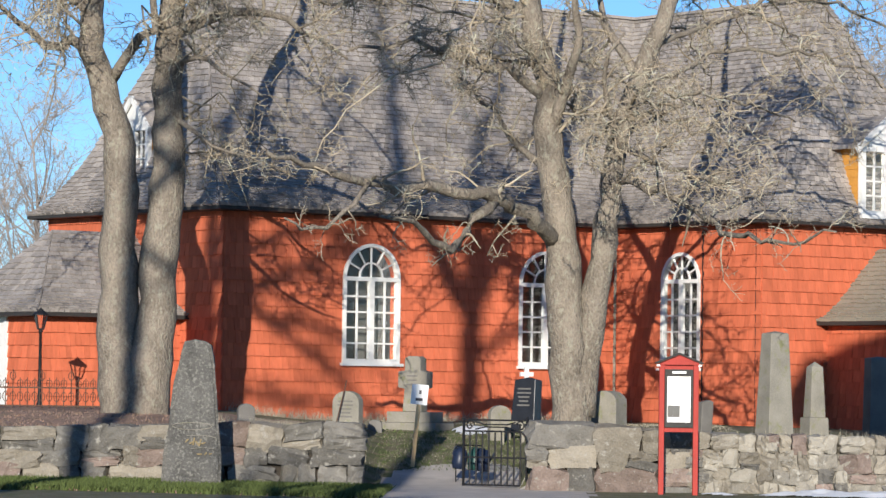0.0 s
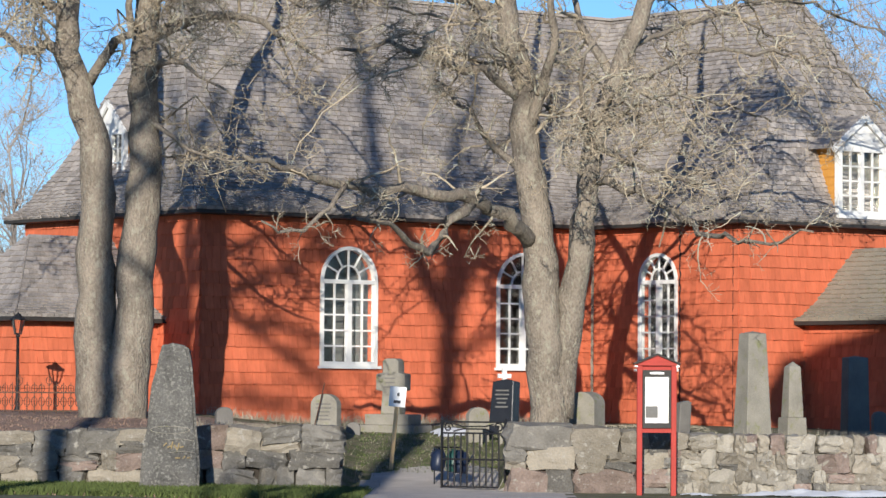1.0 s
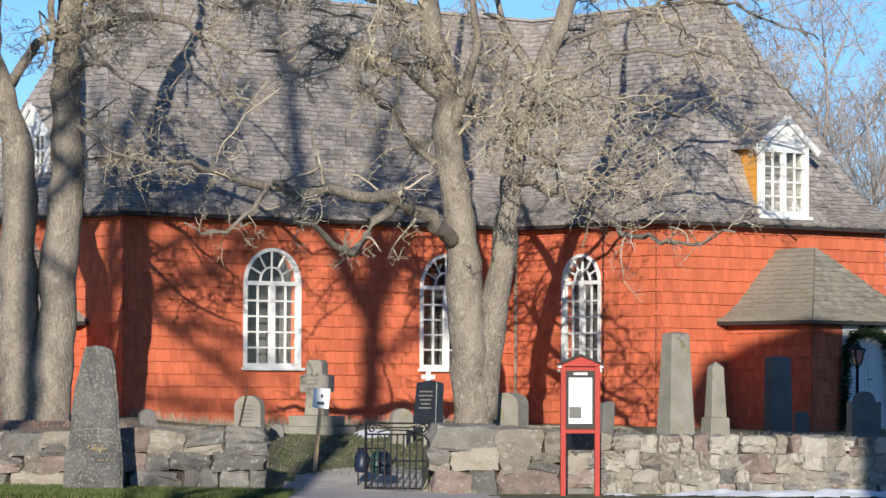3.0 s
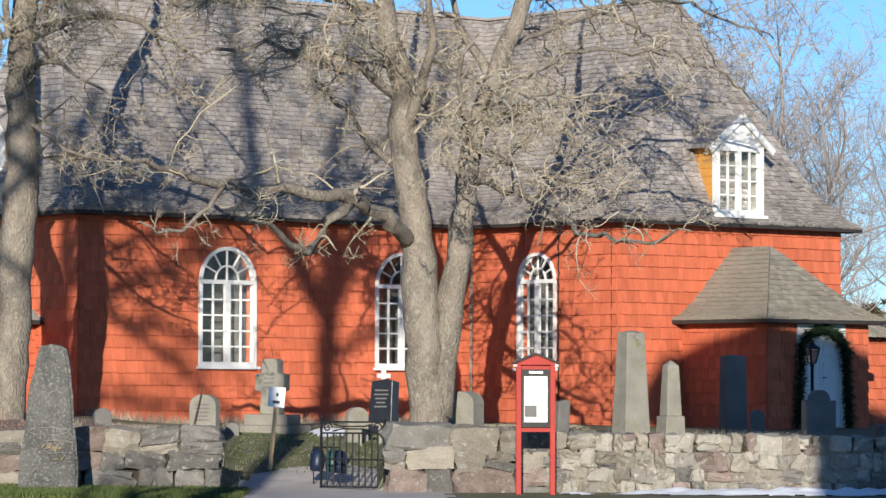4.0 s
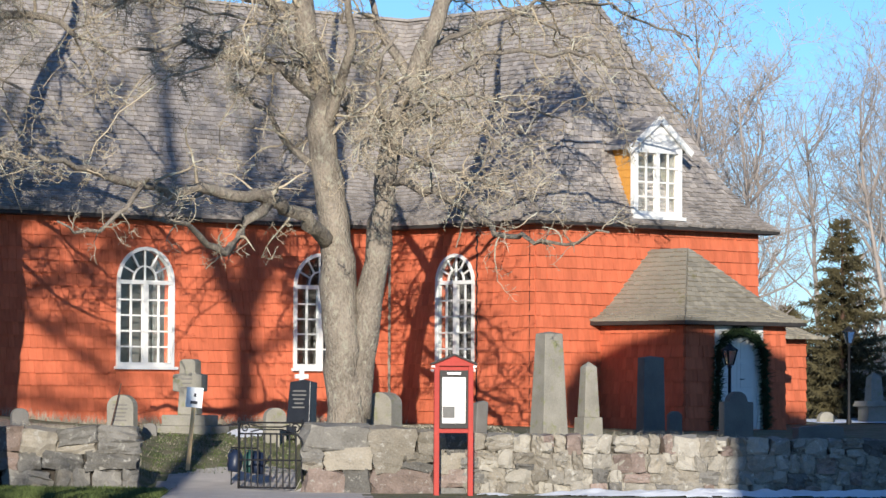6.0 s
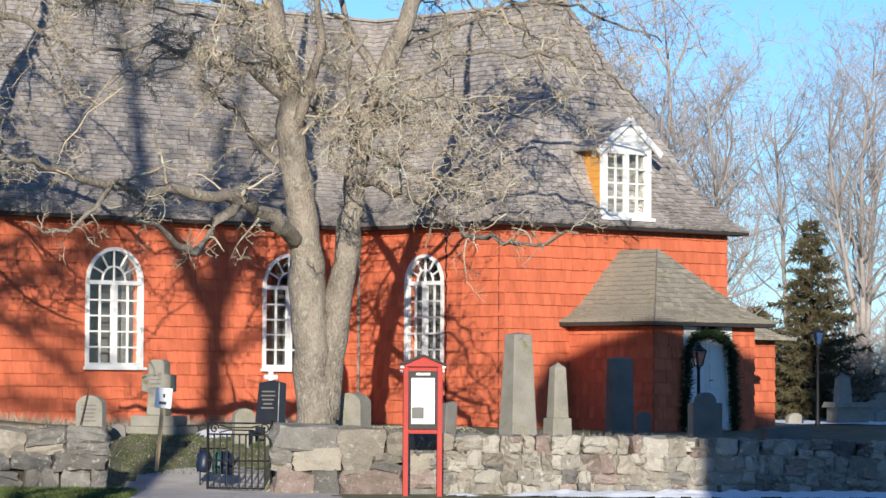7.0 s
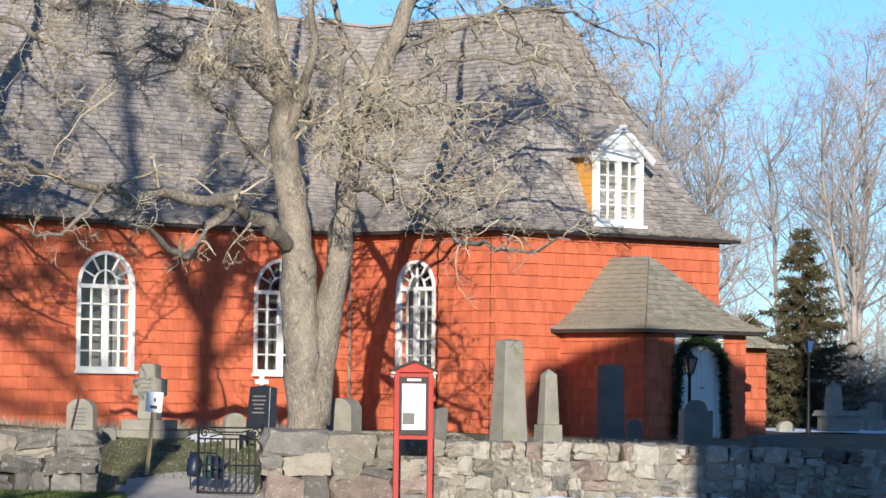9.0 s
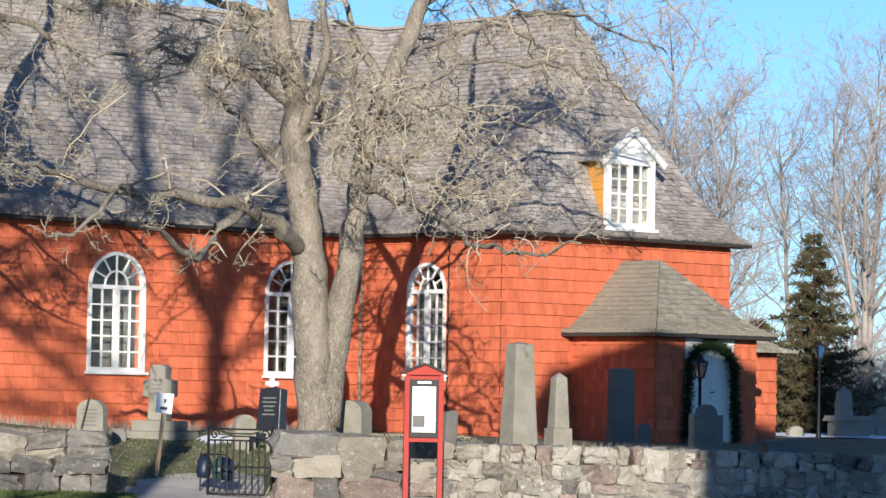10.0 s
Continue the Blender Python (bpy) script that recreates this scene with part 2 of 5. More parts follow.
def ring(m, c, zc, r0, r1, y0, y1, n=18):
    """Half a ring standing upright, from y0 (front) to y1."""
    o, i = arc(c, zc, r1, n), arc(c, zc, r0, n)
    for k in range(n):
        a, b, d, e = o[k], o[k + 1], i[k + 1], i[k]
        v = [(p[0], y, p[1]) for y in (y0, y1) for p in (a, b, d, e)]
        m.add(v, [(3, 2, 1, 0), (4, 5, 6, 7), (0, 1, 5, 4), (2, 3, 7, 6)])


def arched_window(parent, place, c, w, z0, z1, rows=5):
    """White casement with a fanlight, as a part of its wall's building."""
    r, spring = w / 2, z1 - w / 2
    fr = Mesh()
    t = 0.068
    fr.box(c - r, c - r + t, -0.045, 0.09, z0, spring)
    fr.box(c + r - t, c + r, -0.045, 0.09, z0, spring)
    fr.box(c - r + t, c + r - t, -0.045, 0.09, z0, z0 + 0.09)
    ring(fr, c, spring, r - t, r, -0.045, 0.09)
    win = part("window", fr, WHITE, parent, "white arched casement window with a fanlight")
    win.matrix_local = place
    sill = Mesh()
    sill.box(c - r - 0.06, c + r + 0.06, -0.10, 0.02, z0 - 0.05, z0 + 0.005)
    part("window_sill", sill, WHITE, win)
    mul = Mesh()
    mul.box(c - 0.045, c + 0.045, -0.03, 0.06, z0 + 0.09, spring - 0.04)
    part("mullion", mul, WHITE, win)
    tr = Mesh()
    tr.box(c - r + t, c + r - t, -0.04, 0.07, spring - 0.04, spring + 0.04)
    part("transom", tr, WHITE, win)
    for side in (-1, 1):
        bars = Mesh()
        xm = c + side * (r - t + 0.045) / 2
        bars.box(xm - 0.017, xm + 0.017, -0.01, 0.03, z0 + 0.09, spring - 0.04)
        xa, xb = sorted((c + side * 0.045, c + side * (r - t)))
        for k in range(1, rows):
            z = z0 + 0.09 + (spring - 0.13 - z0) * k / rows
            bars.box(xa, xb, -0.008, 0.028, z - 0.016, z + 0.016)
        bars.box(xa, xa + 0.03, -0.02, 0.04, z0 + 0.09, spring - 0.04)
        bars.box(xb - 0.02, xb, -0.02, 0.04, z0 + 0.09, spring - 0.04)
        part("glazing_grid", bars, WHITE, win)
    fan = Mesh()
    ring(fan, c, spring + 0.04, (r - t) * 0.42, (r - t) * 0.42 + 0.03, -0.01, 0.03, 12)
    for a in (30, 60, 90, 120, 150):
        ca, sa = math.cos(radians(a)), math.sin(radians(a))
        i = 0.0 if a == 90 else (r - t) * 0.42
        fan.bar((c + ca * i, 0.01, spring + 0.04 + sa * i), (c + ca * (r - t * 0.6), 0.01, spring + sa * (r - t * 0.6)), 0.03, 0.035)
    part("fanlight_grid", fan, WHITE, win)
    gl = Mesh()
    gl.prism([(c - r + 0.03, z0 + 0.03), (c + r - 0.03, z0 + 0.03)] + arc(c, spring, r - 0.03), 0.045, 0.053)
    g = part("pane", gl, GLASS, win)
    g.visible_shadow = False
    return win


# windows: along the wall, width, sill, crown
WIN = [(3.575, 1.42, 2.10, 4.50), (8.09, 1.42, 2.10, 4.50)]
WIN_B = [(2.07, 1.20, 2.10, 4.50)]
TOPZ = EAVE - 0.02
walls = [
    (END, -HW, 0, NAVE, WIN, 1), (-HW, -HW, -90, ARM, WIN_B, 2), (END, HW, -90, 2 * HW, [], 4),
    (HW, TIP, 90, ARM, [], 5), (HW, -HW, 0, 1.0, [], 6), (HW + 1.0, -HW, 90, 2 * HW, [], 7),
    (HW + 1.0, HW, 180, NAVE + 2 * HW + 1.0, [], 8),
]
for x, y, turn, n, holes, seed in walls:
    clad_wall(church, at_wall(x, y, turn), n, BASE - 0.4, TOPZ, holes, seed)
    for h in holes:
        arched_window(church, at_wall(x, y, turn), *h)
clad_wall(church, at_wall(-HW, TIP, 0), 2 * HW, BASE - 0.4, TOPZ, [], 3, single=True)


# interior: plastered room seen dimly through the panes
room = Mesh()
room.box(END + 0.4, HW + 0.6, -HW + 0.4, HW - 0.4, BASE, BASE + 0.05)
part("church_floor", room, PLASTER, church)
for c, w, a, b in WIN:
    for s in (-1, 1):
        cu = Mesh()
        x = END + c + s * (w / 2 - 0.10)
        for k in range(6):
            cu.box(x - 0.15 + k * 0.05, x - 0.10 + k * 0.05, -HW + 0.36 + 0.02 * (k % 2), -HW + 0.38 + 0.02 * (k % 2), a - 0.1, b - 0.2)
        part("curtain", cu, CURTAIN, church, "pale drawn-back window curtain")
# added dark panels that hide the sunlit inner walls, so the panes stay dark
sc = Mesh()
sc.box(END + 1.5, -HW - 0.6, -HW + 1.3, -HW + 1.36, BASE, 4.8)
part("pane_darkener", sc, GRANITE_GREY, church)
sc = Mesh()
sc.box(-HW + 1.3, -HW + 1.36, TIP + 0.6, -HW - 0.3, BASE, 4.8)
part("pane_darkener", sc, GRANITE_GREY, church)
for s in (-1, 1):
    cu = Mesh()
    y = -HW - 2.07 + s * 0.5
    for k in range(6):
        cu.box(-HW + 0.36 + 0.02 * (k % 2), -HW + 0.38 + 0.02 * (k % 2), y - 0.15 + k * 0.05, y - 0.10 + k * 0.05, 2.0, 4.3)
    part("curtain", cu, CURTAIN, church, "pale drawn-back window curtain")


def rise(t):
    """Height of the roof over the eave, 0 to 1, for the way in from eave to ridge: flared at the foot."""
    return 1.164 * t - 0.164 * (1 - (1 - min(t / 0.4, 1.0)) ** 2)


E_ = HW + OVER
XD, YC, XE = END - OVER, TIP - OVER, HW + 1.0 + OVER
RX, RY = END + 1.64, TIP + 1.64


def slope_points(face, t, eave, ridge):
    (a, ra), (b, rb) = face
    z = eave + (ridge - eave) * rise(t)
    return Vector((a[0] + (ra[0] - a[0]) * t, a[1] + (ra[1] - a[1]) * t, z)), Vector((b[0] + (rb[0] - b[0]) * t, b[1] + (rb[1] - b[1]) * t, z))


def roof_deck(faces, eave, ridge, levels=14):
    m = Mesh()
    for f in faces:
        for k in range(levels):
            a, b = slope_points(f, k / levels, eave, ridge)
            d, c = slope_points(f, (k + 1) / levels, eave, ridge)
            m.quad(a, b, c, d)
    return m


def shingle_face(m, face, eave, ridge, rnd, course=0.125, width=0.12, singles=None):
    a, b = slope_points(face, 0, eave, ridge)
    d, c = slope_points(face, 1, eave, ridge)
    n = max(4, int(((a + b) / 2 - (c + d) / 2).length * 1.03 / course))
    for k in range(n):
        t0, t1 = k / n, min(1.0, (k + 1.35) / n)
        l0, r0 = slope_points(face, t0, eave, ridge)
        l1, r1 = slope_points(face, t1, eave, ridge)
        long = (r0 - l0).length
        if long < 0.05:
            continue
        nrm = (r0 - l0).cross((l1 + r1) / 2 - (l0 + r0) / 2).normalized()
        down = ((l0 + r0) / 2 - (l1 + r1) / 2).normalized()
        cnt = max(1, int(long / width))
        cuts = [0.0] + [min(0.999, max(0.001, (i + rnd.uniform(-0.25, 0.25) + 0.5 * (k % 2)) / cnt)) for i in range(1, cnt)] + [1.0]
        for i in range(len(cuts) - 1):
            s0, s1 = cuts[i] + 0.003 / long, cuts[i + 1] - 0.003 / long
            if s1 <= s0:
                continue
            slip, up = rnd.uniform(-0.006, 0.026), 0.036 + rnd.uniform(0, 0.024)
            p0, p1 = l0.lerp(r0, s0) + down * slip, l0.lerp(r0, s1) + down * slip
            q0, q1 = l1.lerp(r1, s0) + nrm * 0.006, l1.lerp(r1, s1) + nrm * 0.006
            f0, f1 = p0 + nrm * up, p1 + nrm * up
            tgt = m if singles is None or len(singles) >= 290 else Mesh()
            tgt.add([f0, f1, q1, q0, p0 - nrm * 0.01, p1 - nrm * 0.01], [(0, 1, 2, 3), (4, 5, 1, 0), (0, 3, 4), (1, 5, 2)])
            if tgt is not m:
                singles.append(tgt)


NAVE_S = (((XD, -E_), (RX, 0)), ((-E_, -E_), (0, 0)))
ARM_W = (((-E_, -E_), (0, 0)), ((-E_, YC), (0, RY)))
ARM_S = (((-E_, YC), (0, RY)), ((E_, YC), (0, RY)))
NAVE_W = (((XD, E_), (RX, 0)), ((XD, -E_), (RX, 0)))
ARM_E = (((E_, YC), (0, RY)), ((E_, -E_), (0, 0)))
EAST_S = (((E_, -E_), (0, 0)), ((XE, -E_), (2.6, 0)))
EAST = (((XE, -E_), (2.6, 0)), ((XE, E_), (2.6, 0)))
NORTH = (((XE, E_), (2.6, 0)), ((XD, E_), (RX, 0)))
ALL = [NAVE_S, ARM_W, ARM_S, NAVE_W, ARM_E, EAST_S, EAST, NORTH]
roof = part("roof", roof_deck(ALL, EAVE, RIDGE), TAR, church, "steep flared roof of weathered grey wooden shingles")
rs = random.Random(11)
for f in (NAVE_S, ARM_W, ARM_S, NAVE_W, EAST_S):
    sh = Mesh()
    shingle_face(sh, f, EAVE, RIDGE, rs)
    tagged(part("roof_shingles", sh, SHINGLE, roof), kind="stuff")
# hips, ridges and dark eaves boards
for p, q in ((RX, 0), (0, 0)), ((0, 0), (0, RY)), ((0, 0), (2.6, 0)):
    m = Mesh()
    m.bar((*p, RIDGE + 0.02), (*q, RIDGE + 0.02), 0.2, 0.06, Vector((0, 0, 1)))
    part("ridge_board", m, SHINGLE, roof)
for f in ALL:
    a, b = slope_points(f, 0, EAVE, RIDGE)
    m = Mesh()
    inw = (b - a).cross(Vector((0, 0, 1))).normalized() * -0.40
    m.add([a + Vector((0, 0, -0.015)), b + Vector((0, 0, -0.015)), b + Vector((0, 0, -0.085)), a + Vector((0, 0, -0.085)), a + inw + Vector((0, 0, -0.10)), b + inw + Vector((0, 0, -0.10))],
          [(3, 2, 1, 0), (2, 3, 4, 5)])
    part("eaves_board", m, TAR, roof)


def dormer(place):
    """Gabled dormer; its front at y = 0, outside towards -y."""
    w, z0, z1, zp, deep = 0.70, 5.30, 6.72, 7.28, 2.0
    body, cheek = Mesh(), []
    for s in (-1, 1):
        z = z0 - 0.2
        while z < z1:
            xs = s * (w - 0.05)
            cheek.append(Mesh())
            cheek[-1].add([(xs + s * 0.022, 0.06, z), (xs + s * 0.022, deep, z), (xs + s * 0.004, deep, z + 0.17), (xs + s * 0.004, 0.06, z + 0.17), (xs - s * 0.05, 0.06, z), (xs - s * 0.05, deep, z)],
                     [(0, 1, 2, 3), (4, 5, 1, 0)])
            z += 0.165
    body.box(-w + 0.1, w - 0.1, 0.5, 0.56, z0 - 0.2, z1)
    for s in (-1, 1):
        body.box(s * (w - 0.12) - 0.01, s * (w - 0.12) + 0.01, 0.10, 0.5, z0 - 0.2, z1)
    d = part("dormer", body, GRANITE, church, "ochre boarded dormer with a white gabled window front")
    d.matrix_local = place
    for c in cheek:
        part("board", c, OCHRE, d)
    fr = Mesh()
    fr.box(-w, -w + 0.12, -0.03, 0.08, z0, z1)
    fr.box(w - 0.12, w, -0.03, 0.08, z0, z1)
    fr.box(-w + 0.12, w - 0.12, -0.03, 0.08, z0, z0 + 0.10)
    fr.box(-w + 0.12, w - 0.12, -0.03, 0.08, z1 - 0.10, z1)
    fr.box(-0.05, 0.05, -0.025, 0.07, z0 + 0.10, z1 - 0.10)
    part("window_frame", fr, WHITE, d, "white window frame")
    si = Mesh()
    si.box(-w - 0.05, w + 0.05, -0.11, 0.06, z0 - 0.07, z0)
    part("window_sill", si, WHITE, d)
    for s in (-1, 1):
        gb_ = Mesh()
        xa, xb = sorted((s * 0.05, s * (w - 0.12)))
        gb_.box((xa + xb) / 2 - 0.018, (xa + xb) / 2 + 0.018, -0.005, 0.035, z0 + 0.1, z1 - 0.1)
        for k in (1, 2, 3):
            z = z0 + 0.1 + (z1 - z0 - 0.2) * k / 4
            gb_.box(xa, xb, -0.003, 0.033, z - 0.016, z + 0.016)
        part("glazing_grid", gb_, WHITE, d)
        pn = Mesh()
        pn.box(xa, xb, 0.045, 0.052, z0 + 0.1, z1 - 0.1)
        part("pane", pn, GLASS, d).visible_shadow = False
    ga = Mesh()
    ga.prism([(-w - 0.02, z1), (w + 0.02, z1), (0, zp - 0.02)], -0.035, 0.10)
    part("gable", ga, WHITE, d, "white boarded gable")
    bb = Mesh()
    for s in (-1, 1):
        bb.bar((s * (w + 0.22), -0.10, z1 - 0.10), (0, -0.10, zp + 0.05), 0.13, 0.05)
    part("bargeboard", bb, WHITE, d)
    rf = Mesh()
    for s in (-1, 1):
        n = 6
        for k in range(n):
            t0, t1 = k / n, (k + 1.2) / n
            x0, x1 = s * (w + 0.24) * (1 - t0), s * (w + 0.24) * max(0, 1 - t1)
            h0, h1 = z1 - 0.06 + (zp + 0.17 - z1) * t0, z1 - 0.06 + (zp + 0.17 - z1) * min(1, t1)
            y = -0.12
            while y < deep:
                wd = 0.14 * rs.uniform(0.8, 1.2)
                rf.add([(x0, y, h0 + 0.03), (x0, y + wd, h0 + 0.03), (x1, y + wd, h1), (x1, y, h1), (x0, y, h0), (x0, y + wd, h0)], [(0, 1, 2, 3), (4, 5, 1, 0), (0, 3, 4)])
                y += wd + 0.004
    part("dormer_roof", rf, SHINGLE, d, "small shingled dormer roof")


dormer(at_wall(0.02, TIP - 0.20, 0))
dormer(Matrix.Translation((0.42, 0.35, 0.60)) @ at_wall(END - 0.20, 0.0, -90) @ Matrix.Diagonal((0.72, 1, 0.93, 1)))

# downpipes and lightning wire
for x, y, s, mt, nm in ((-HW - 0.12, -HW - 0.10, 0.032, BARK, "downpipe"), (-HW - 0.05, -HW - 2.78, 0.012, IRON, "rain_chain"), (-HW - 0.03, TIP + 0.14, 0.008, IRON, "lightning_wire")):
    m = Mesh()
    z, k = BASE, 0
    pts = []
    while z < EAVE - 0.1:
        wob = 0.012 if nm == "rain_chain" else 0.004
        pts.append((x + wob * math.sin(k * 2.4), y + wob * math.cos(k * 1.7), z))
        z += 0.09
        k += 1
    rr = [s * (1.7 if nm == "rain_chain" and j % 2 else 1.0) for j in range(len(pts))]
    m.tube(pts, rr, 6)
    part(nm, m, mt, church)


# ---- entrance porches, each with a hipped roof ----
def porch(name, label, place, half, deep, rdeep, eave, ridge, door_x, seed, garland, skin):
    """A porch that stands out from a wall towards -y of its place."""
    p = thing(name, label, "porch")
    p.matrix_basis = place
    e = half + 0.32
    rnd = random.Random(seed)
    base = BASE - 0.5
    dw, dh = 1.28, 2.10
    z_door = BASE
    # walls
    for x, y, turn, n in ((-half, 0, -90, deep), (half, -deep, 90, deep)):
        clad_wall(p, at_wall(x, y, turn), n, base, eave - 0.02, [], seed + n)
    core = Mesh()
    core.box(-half, door_x - dw / 2, -deep, -deep + 0.15, base, eave - 0.02)
    core.box(door_x + dw / 2, half, -deep, -deep + 0.15, base, eave - 0.02)
    core.box(door_x - dw / 2, door_x + dw / 2, -deep, -deep + 0.15, base, z_door)
    front = part("front_wall", core, RED, p)
    bd = Mesh()
    for x0, x1 in ((0, door_x - dw / 2 + half - 0.02), (door_x + dw / 2 + half + 0.02, 2 * half)):
        for b in courses(x1 - x0, base, eave - 0.03, [], rnd):
            add_board(bd, b[0] + x0, b[1] + x0, *b[2:])
    ob = part("wall_shingles", bd, RED, front)
    ob.matrix_local = Matrix.Translation((-half, -deep, 0))
    tagged(ob, kind="stuff")
    # door
    fr = Mesh()
    for s in (-1, 1):
        fr.box(door_x + s * dw / 2 - 0.055, door_x + s * dw / 2 + 0.055, -deep - 0.05, -deep + 0.12, z_door, z_door + dh - 0.1)
    fr.box(door_x - dw / 2 - 0.055, door_x + dw / 2 + 0.055, -deep - 0.05, -deep + 0.12, z_door + dh - 0.1, z_door + dh)
    part("door_frame", fr, WHITE, p, "white door frame")
    for s in (-1, 1):
        dl = Mesh()
        xa, xb = sorted((door_x + s * 0.004, door_x + s * (dw / 2 - 0.056)))
        dl.box(xa, xb, -deep + 0.02, -deep + 0.07, z_door + 0.02, z_door + dh - 0.1)
        for z0, z1 in ((0.2, 0.75), (0.85, 1.35), (1.45, 1.88)):
            dl.box(xa + 0.09, xb - 0.09, -deep + 0.005, -deep + 0.02, z_door + z0, z_door + z1, 0.0)
        leaf = part("door", dl, WHITE, p, "white panelled door leaf", bevel=0.004)
        if s > 0:
            hd = Mesh()
            hd.tube([(xa + 0.05, -deep - 0.02, z_door + 1.02), (xa + 0.16, -deep - 0.03, z_door + 1.02)], [0.012, 0.012], 6)
            part("door_handle", hd, IRON, leaf)
    # steps
    for k in range(3):
        st = Mesh()
        st.box(door_x - 1.0 - 0.12 * k, door_x + 1.0 + 0.12 * k, -deep - 0.45 - 0.32 * k, -deep - 0.02, BASE - 0.5, BASE - 0.03 - 0.14 * k)
        part("step", st, GRANITE_GREY, p, bevel=0.01)
    # roof
    faces = [(((-e, 0.0), (0, 0.0)), ((-e, -deep - 0.32), (0, -rdeep))),
             (((-e, -deep - 0.32), (0, -rdeep)), ((e, -deep - 0.32), (0, -rdeep))),
             (((e, -deep - 0.32), (0, -rdeep)), ((e, 0.0), (0, 0.0)))]
    rf = part("porch_roof", roof_deck(faces, eave, ridge, 8), TAR, p, "hipped roof of mossy grey shingles")
    singles = []
    for f in faces:
        m = Mesh()
        shingle_face(m, f, eave, ridge, rnd, 0.135, 0.14, singles if garland else None)
        if m.v:
            tagged(part("roof_shingles", m, skin, rf), kind="stuff")
    for s in singles:
        part("roof_shingle", s, skin, rf)
    for f in faces:
        a, b = slope_points(f, 0, eave, ridge)
        m = Mesh()
        inw = (b - a).cross(Vector((0, 0, 1))).normalized() * -0.34
        m.add([a + Vector((0, 0, -0.012)), b + Vector((0, 0, -0.012)), b + Vector((0, 0, -0.09)), a + Vector((0, 0, -0.09)), a + inw + Vector((0, 0, -0.10)), b + inw + Vector((0, 0, -0.10))],
              [(3, 2, 1, 0), (2, 3, 4, 5)])
        part("eaves_board", m, TAR, rf)
    if garland:
        gm = Mesh()
        gr = random.Random(5)
        path = [(door_x - 0.74 + 0.10 * k / 13, 0.1 + k * 0.11) for k in range(14)] + [(door_x + 0.64 * math.cos(a), 1.5 + 0.48 * math.sin(a)) for a in [math.pi - math.pi * k / 14 for k in range(15)]] + [(door_x + 0.64 + 0.10 * k / 13, 1.5 - k * 0.11) for k in range(14)]
        for x, z in path:
            for _ in range(90):
                d = Vector((gr.gauss(0, 1), gr.gauss(0, 0.7), gr.gauss(0, 1))).normalized()
                o = Vector((x, -deep - 0.12, z_door + z)) + Vector((gr.gauss(0, 0.03), gr.gauss(0, 0.02), gr.gauss(0, 0.05)))
                s = d.orthogonal().normalized() * 0.016
                tip = o + d * gr.uniform(0.10, 0.22)
                gm.add([o - s, o + s, tip], [(0, 1, 2)])
        g = part("door_garland", gm, GARLAND)
        g.matrix_basis = place
        tagged(g, "dark green fir garland hung round the white door", "garland")
    return p


CH = pose(*CHURCH_AT)
porch("entrance_porch", "red shingled church porch with a hipped mossy roof", CH @ at_wall(0.05, TIP - 0.005, 0), 1.46, 2.43, 1.06, 3.10, 4.62, 0.06, 21, True, SHINGLE_OLD)
porch("vestry", "red shingled vestry with a hipped shingle roof and white door", CH @ at_wall(END - 0.005, 0.0, -90), 1.75, 3.16, 1.9, 3.0, 4.66, -0.2, 31, False, SHINGLE)
# small lean-to beyond the side arm
lean = thing("lean_to", "small red boarded lean-to with a shingle roof", "annex")
lean.matrix_basis = CH
clad_wall(lean, at_wall(HW + 0.04, -7.0, 0), 2.26, BASE - 0.4, 2.86, [], 41)
clad_wall(lean, at_wall(HW + 2.30, -7.0, 90), 1.9, BASE - 0.4, 2.86, [], 42)
lf = (((HW + 0.04, -7.35), (HW + 0.04, -6.2)), ((HW + 2.62, -7.35), (HW + 1.6, -6.2)))
lf2 = (((HW + 2.62, -7.35), (HW + 1.6, -6.2)), ((HW + 2.62, -5.0), (HW + 1.6, -6.2)))
lr = part("roof", roof_deck([lf, lf2], 2.84, 3.5, 5), TAR, lean)
for f in (lf, lf2):
    m = Mesh()
    shingle_face(m, f, 2.84, 3.5, rs)
    tagged(part("roof_shingles", m, SHINGLE_OLD, lr), kind="stuff")

# ---- ground ----
def smooth(a, b, v):
    t = min(1.0, max(0.0, (v - a) / (b - a)))
    return t * t * (3 - 2 * t)


def ground_z(x, y):
    """Road level before the wall, the raised churchyard behind it, and the ramp through the gate."""
    yard = 0.82 + 0.14 * smooth(60, 70, y) - 0.10 * smooth(3, 8, x) * (1 - smooth(70, 80, y)) + 0.24 * smooth(-3.6, -6.5, x) * smooth(57.9, 61, y) * (1 - smooth(68, 76, y))
    ramp = 0.02 + 0.86 * smooth(57.2, 67.5, y)
    gate = smooth(-2.9, -2.5, x) * (1 - smooth(0.0, 0.35, x))
    inner = yard + (ramp - yard) * gate if y < 68 else yard
    step = smooth(57.45, 57.75, y)
    front = 0.02 + 0.05 * smooth(-2, -7, x)
    return front * (1 - step) + inner * step + 0.015 * noise.noise((x * 0.9, y * 0.9, 0)) * smooth(30, 50, y)


def grid_sheet(xs, ys):
    m = Mesh()
    m.v = [(x, y, ground_z(x, y)) for y in ys for x in xs]
    n = len(xs)
    m.f = [(j * n + i, j * n + i + 1, (j + 1) * n + i + 1, (j + 1) * n + i) for j in range(len(ys) - 1) for i in range(n - 1)]
    return m


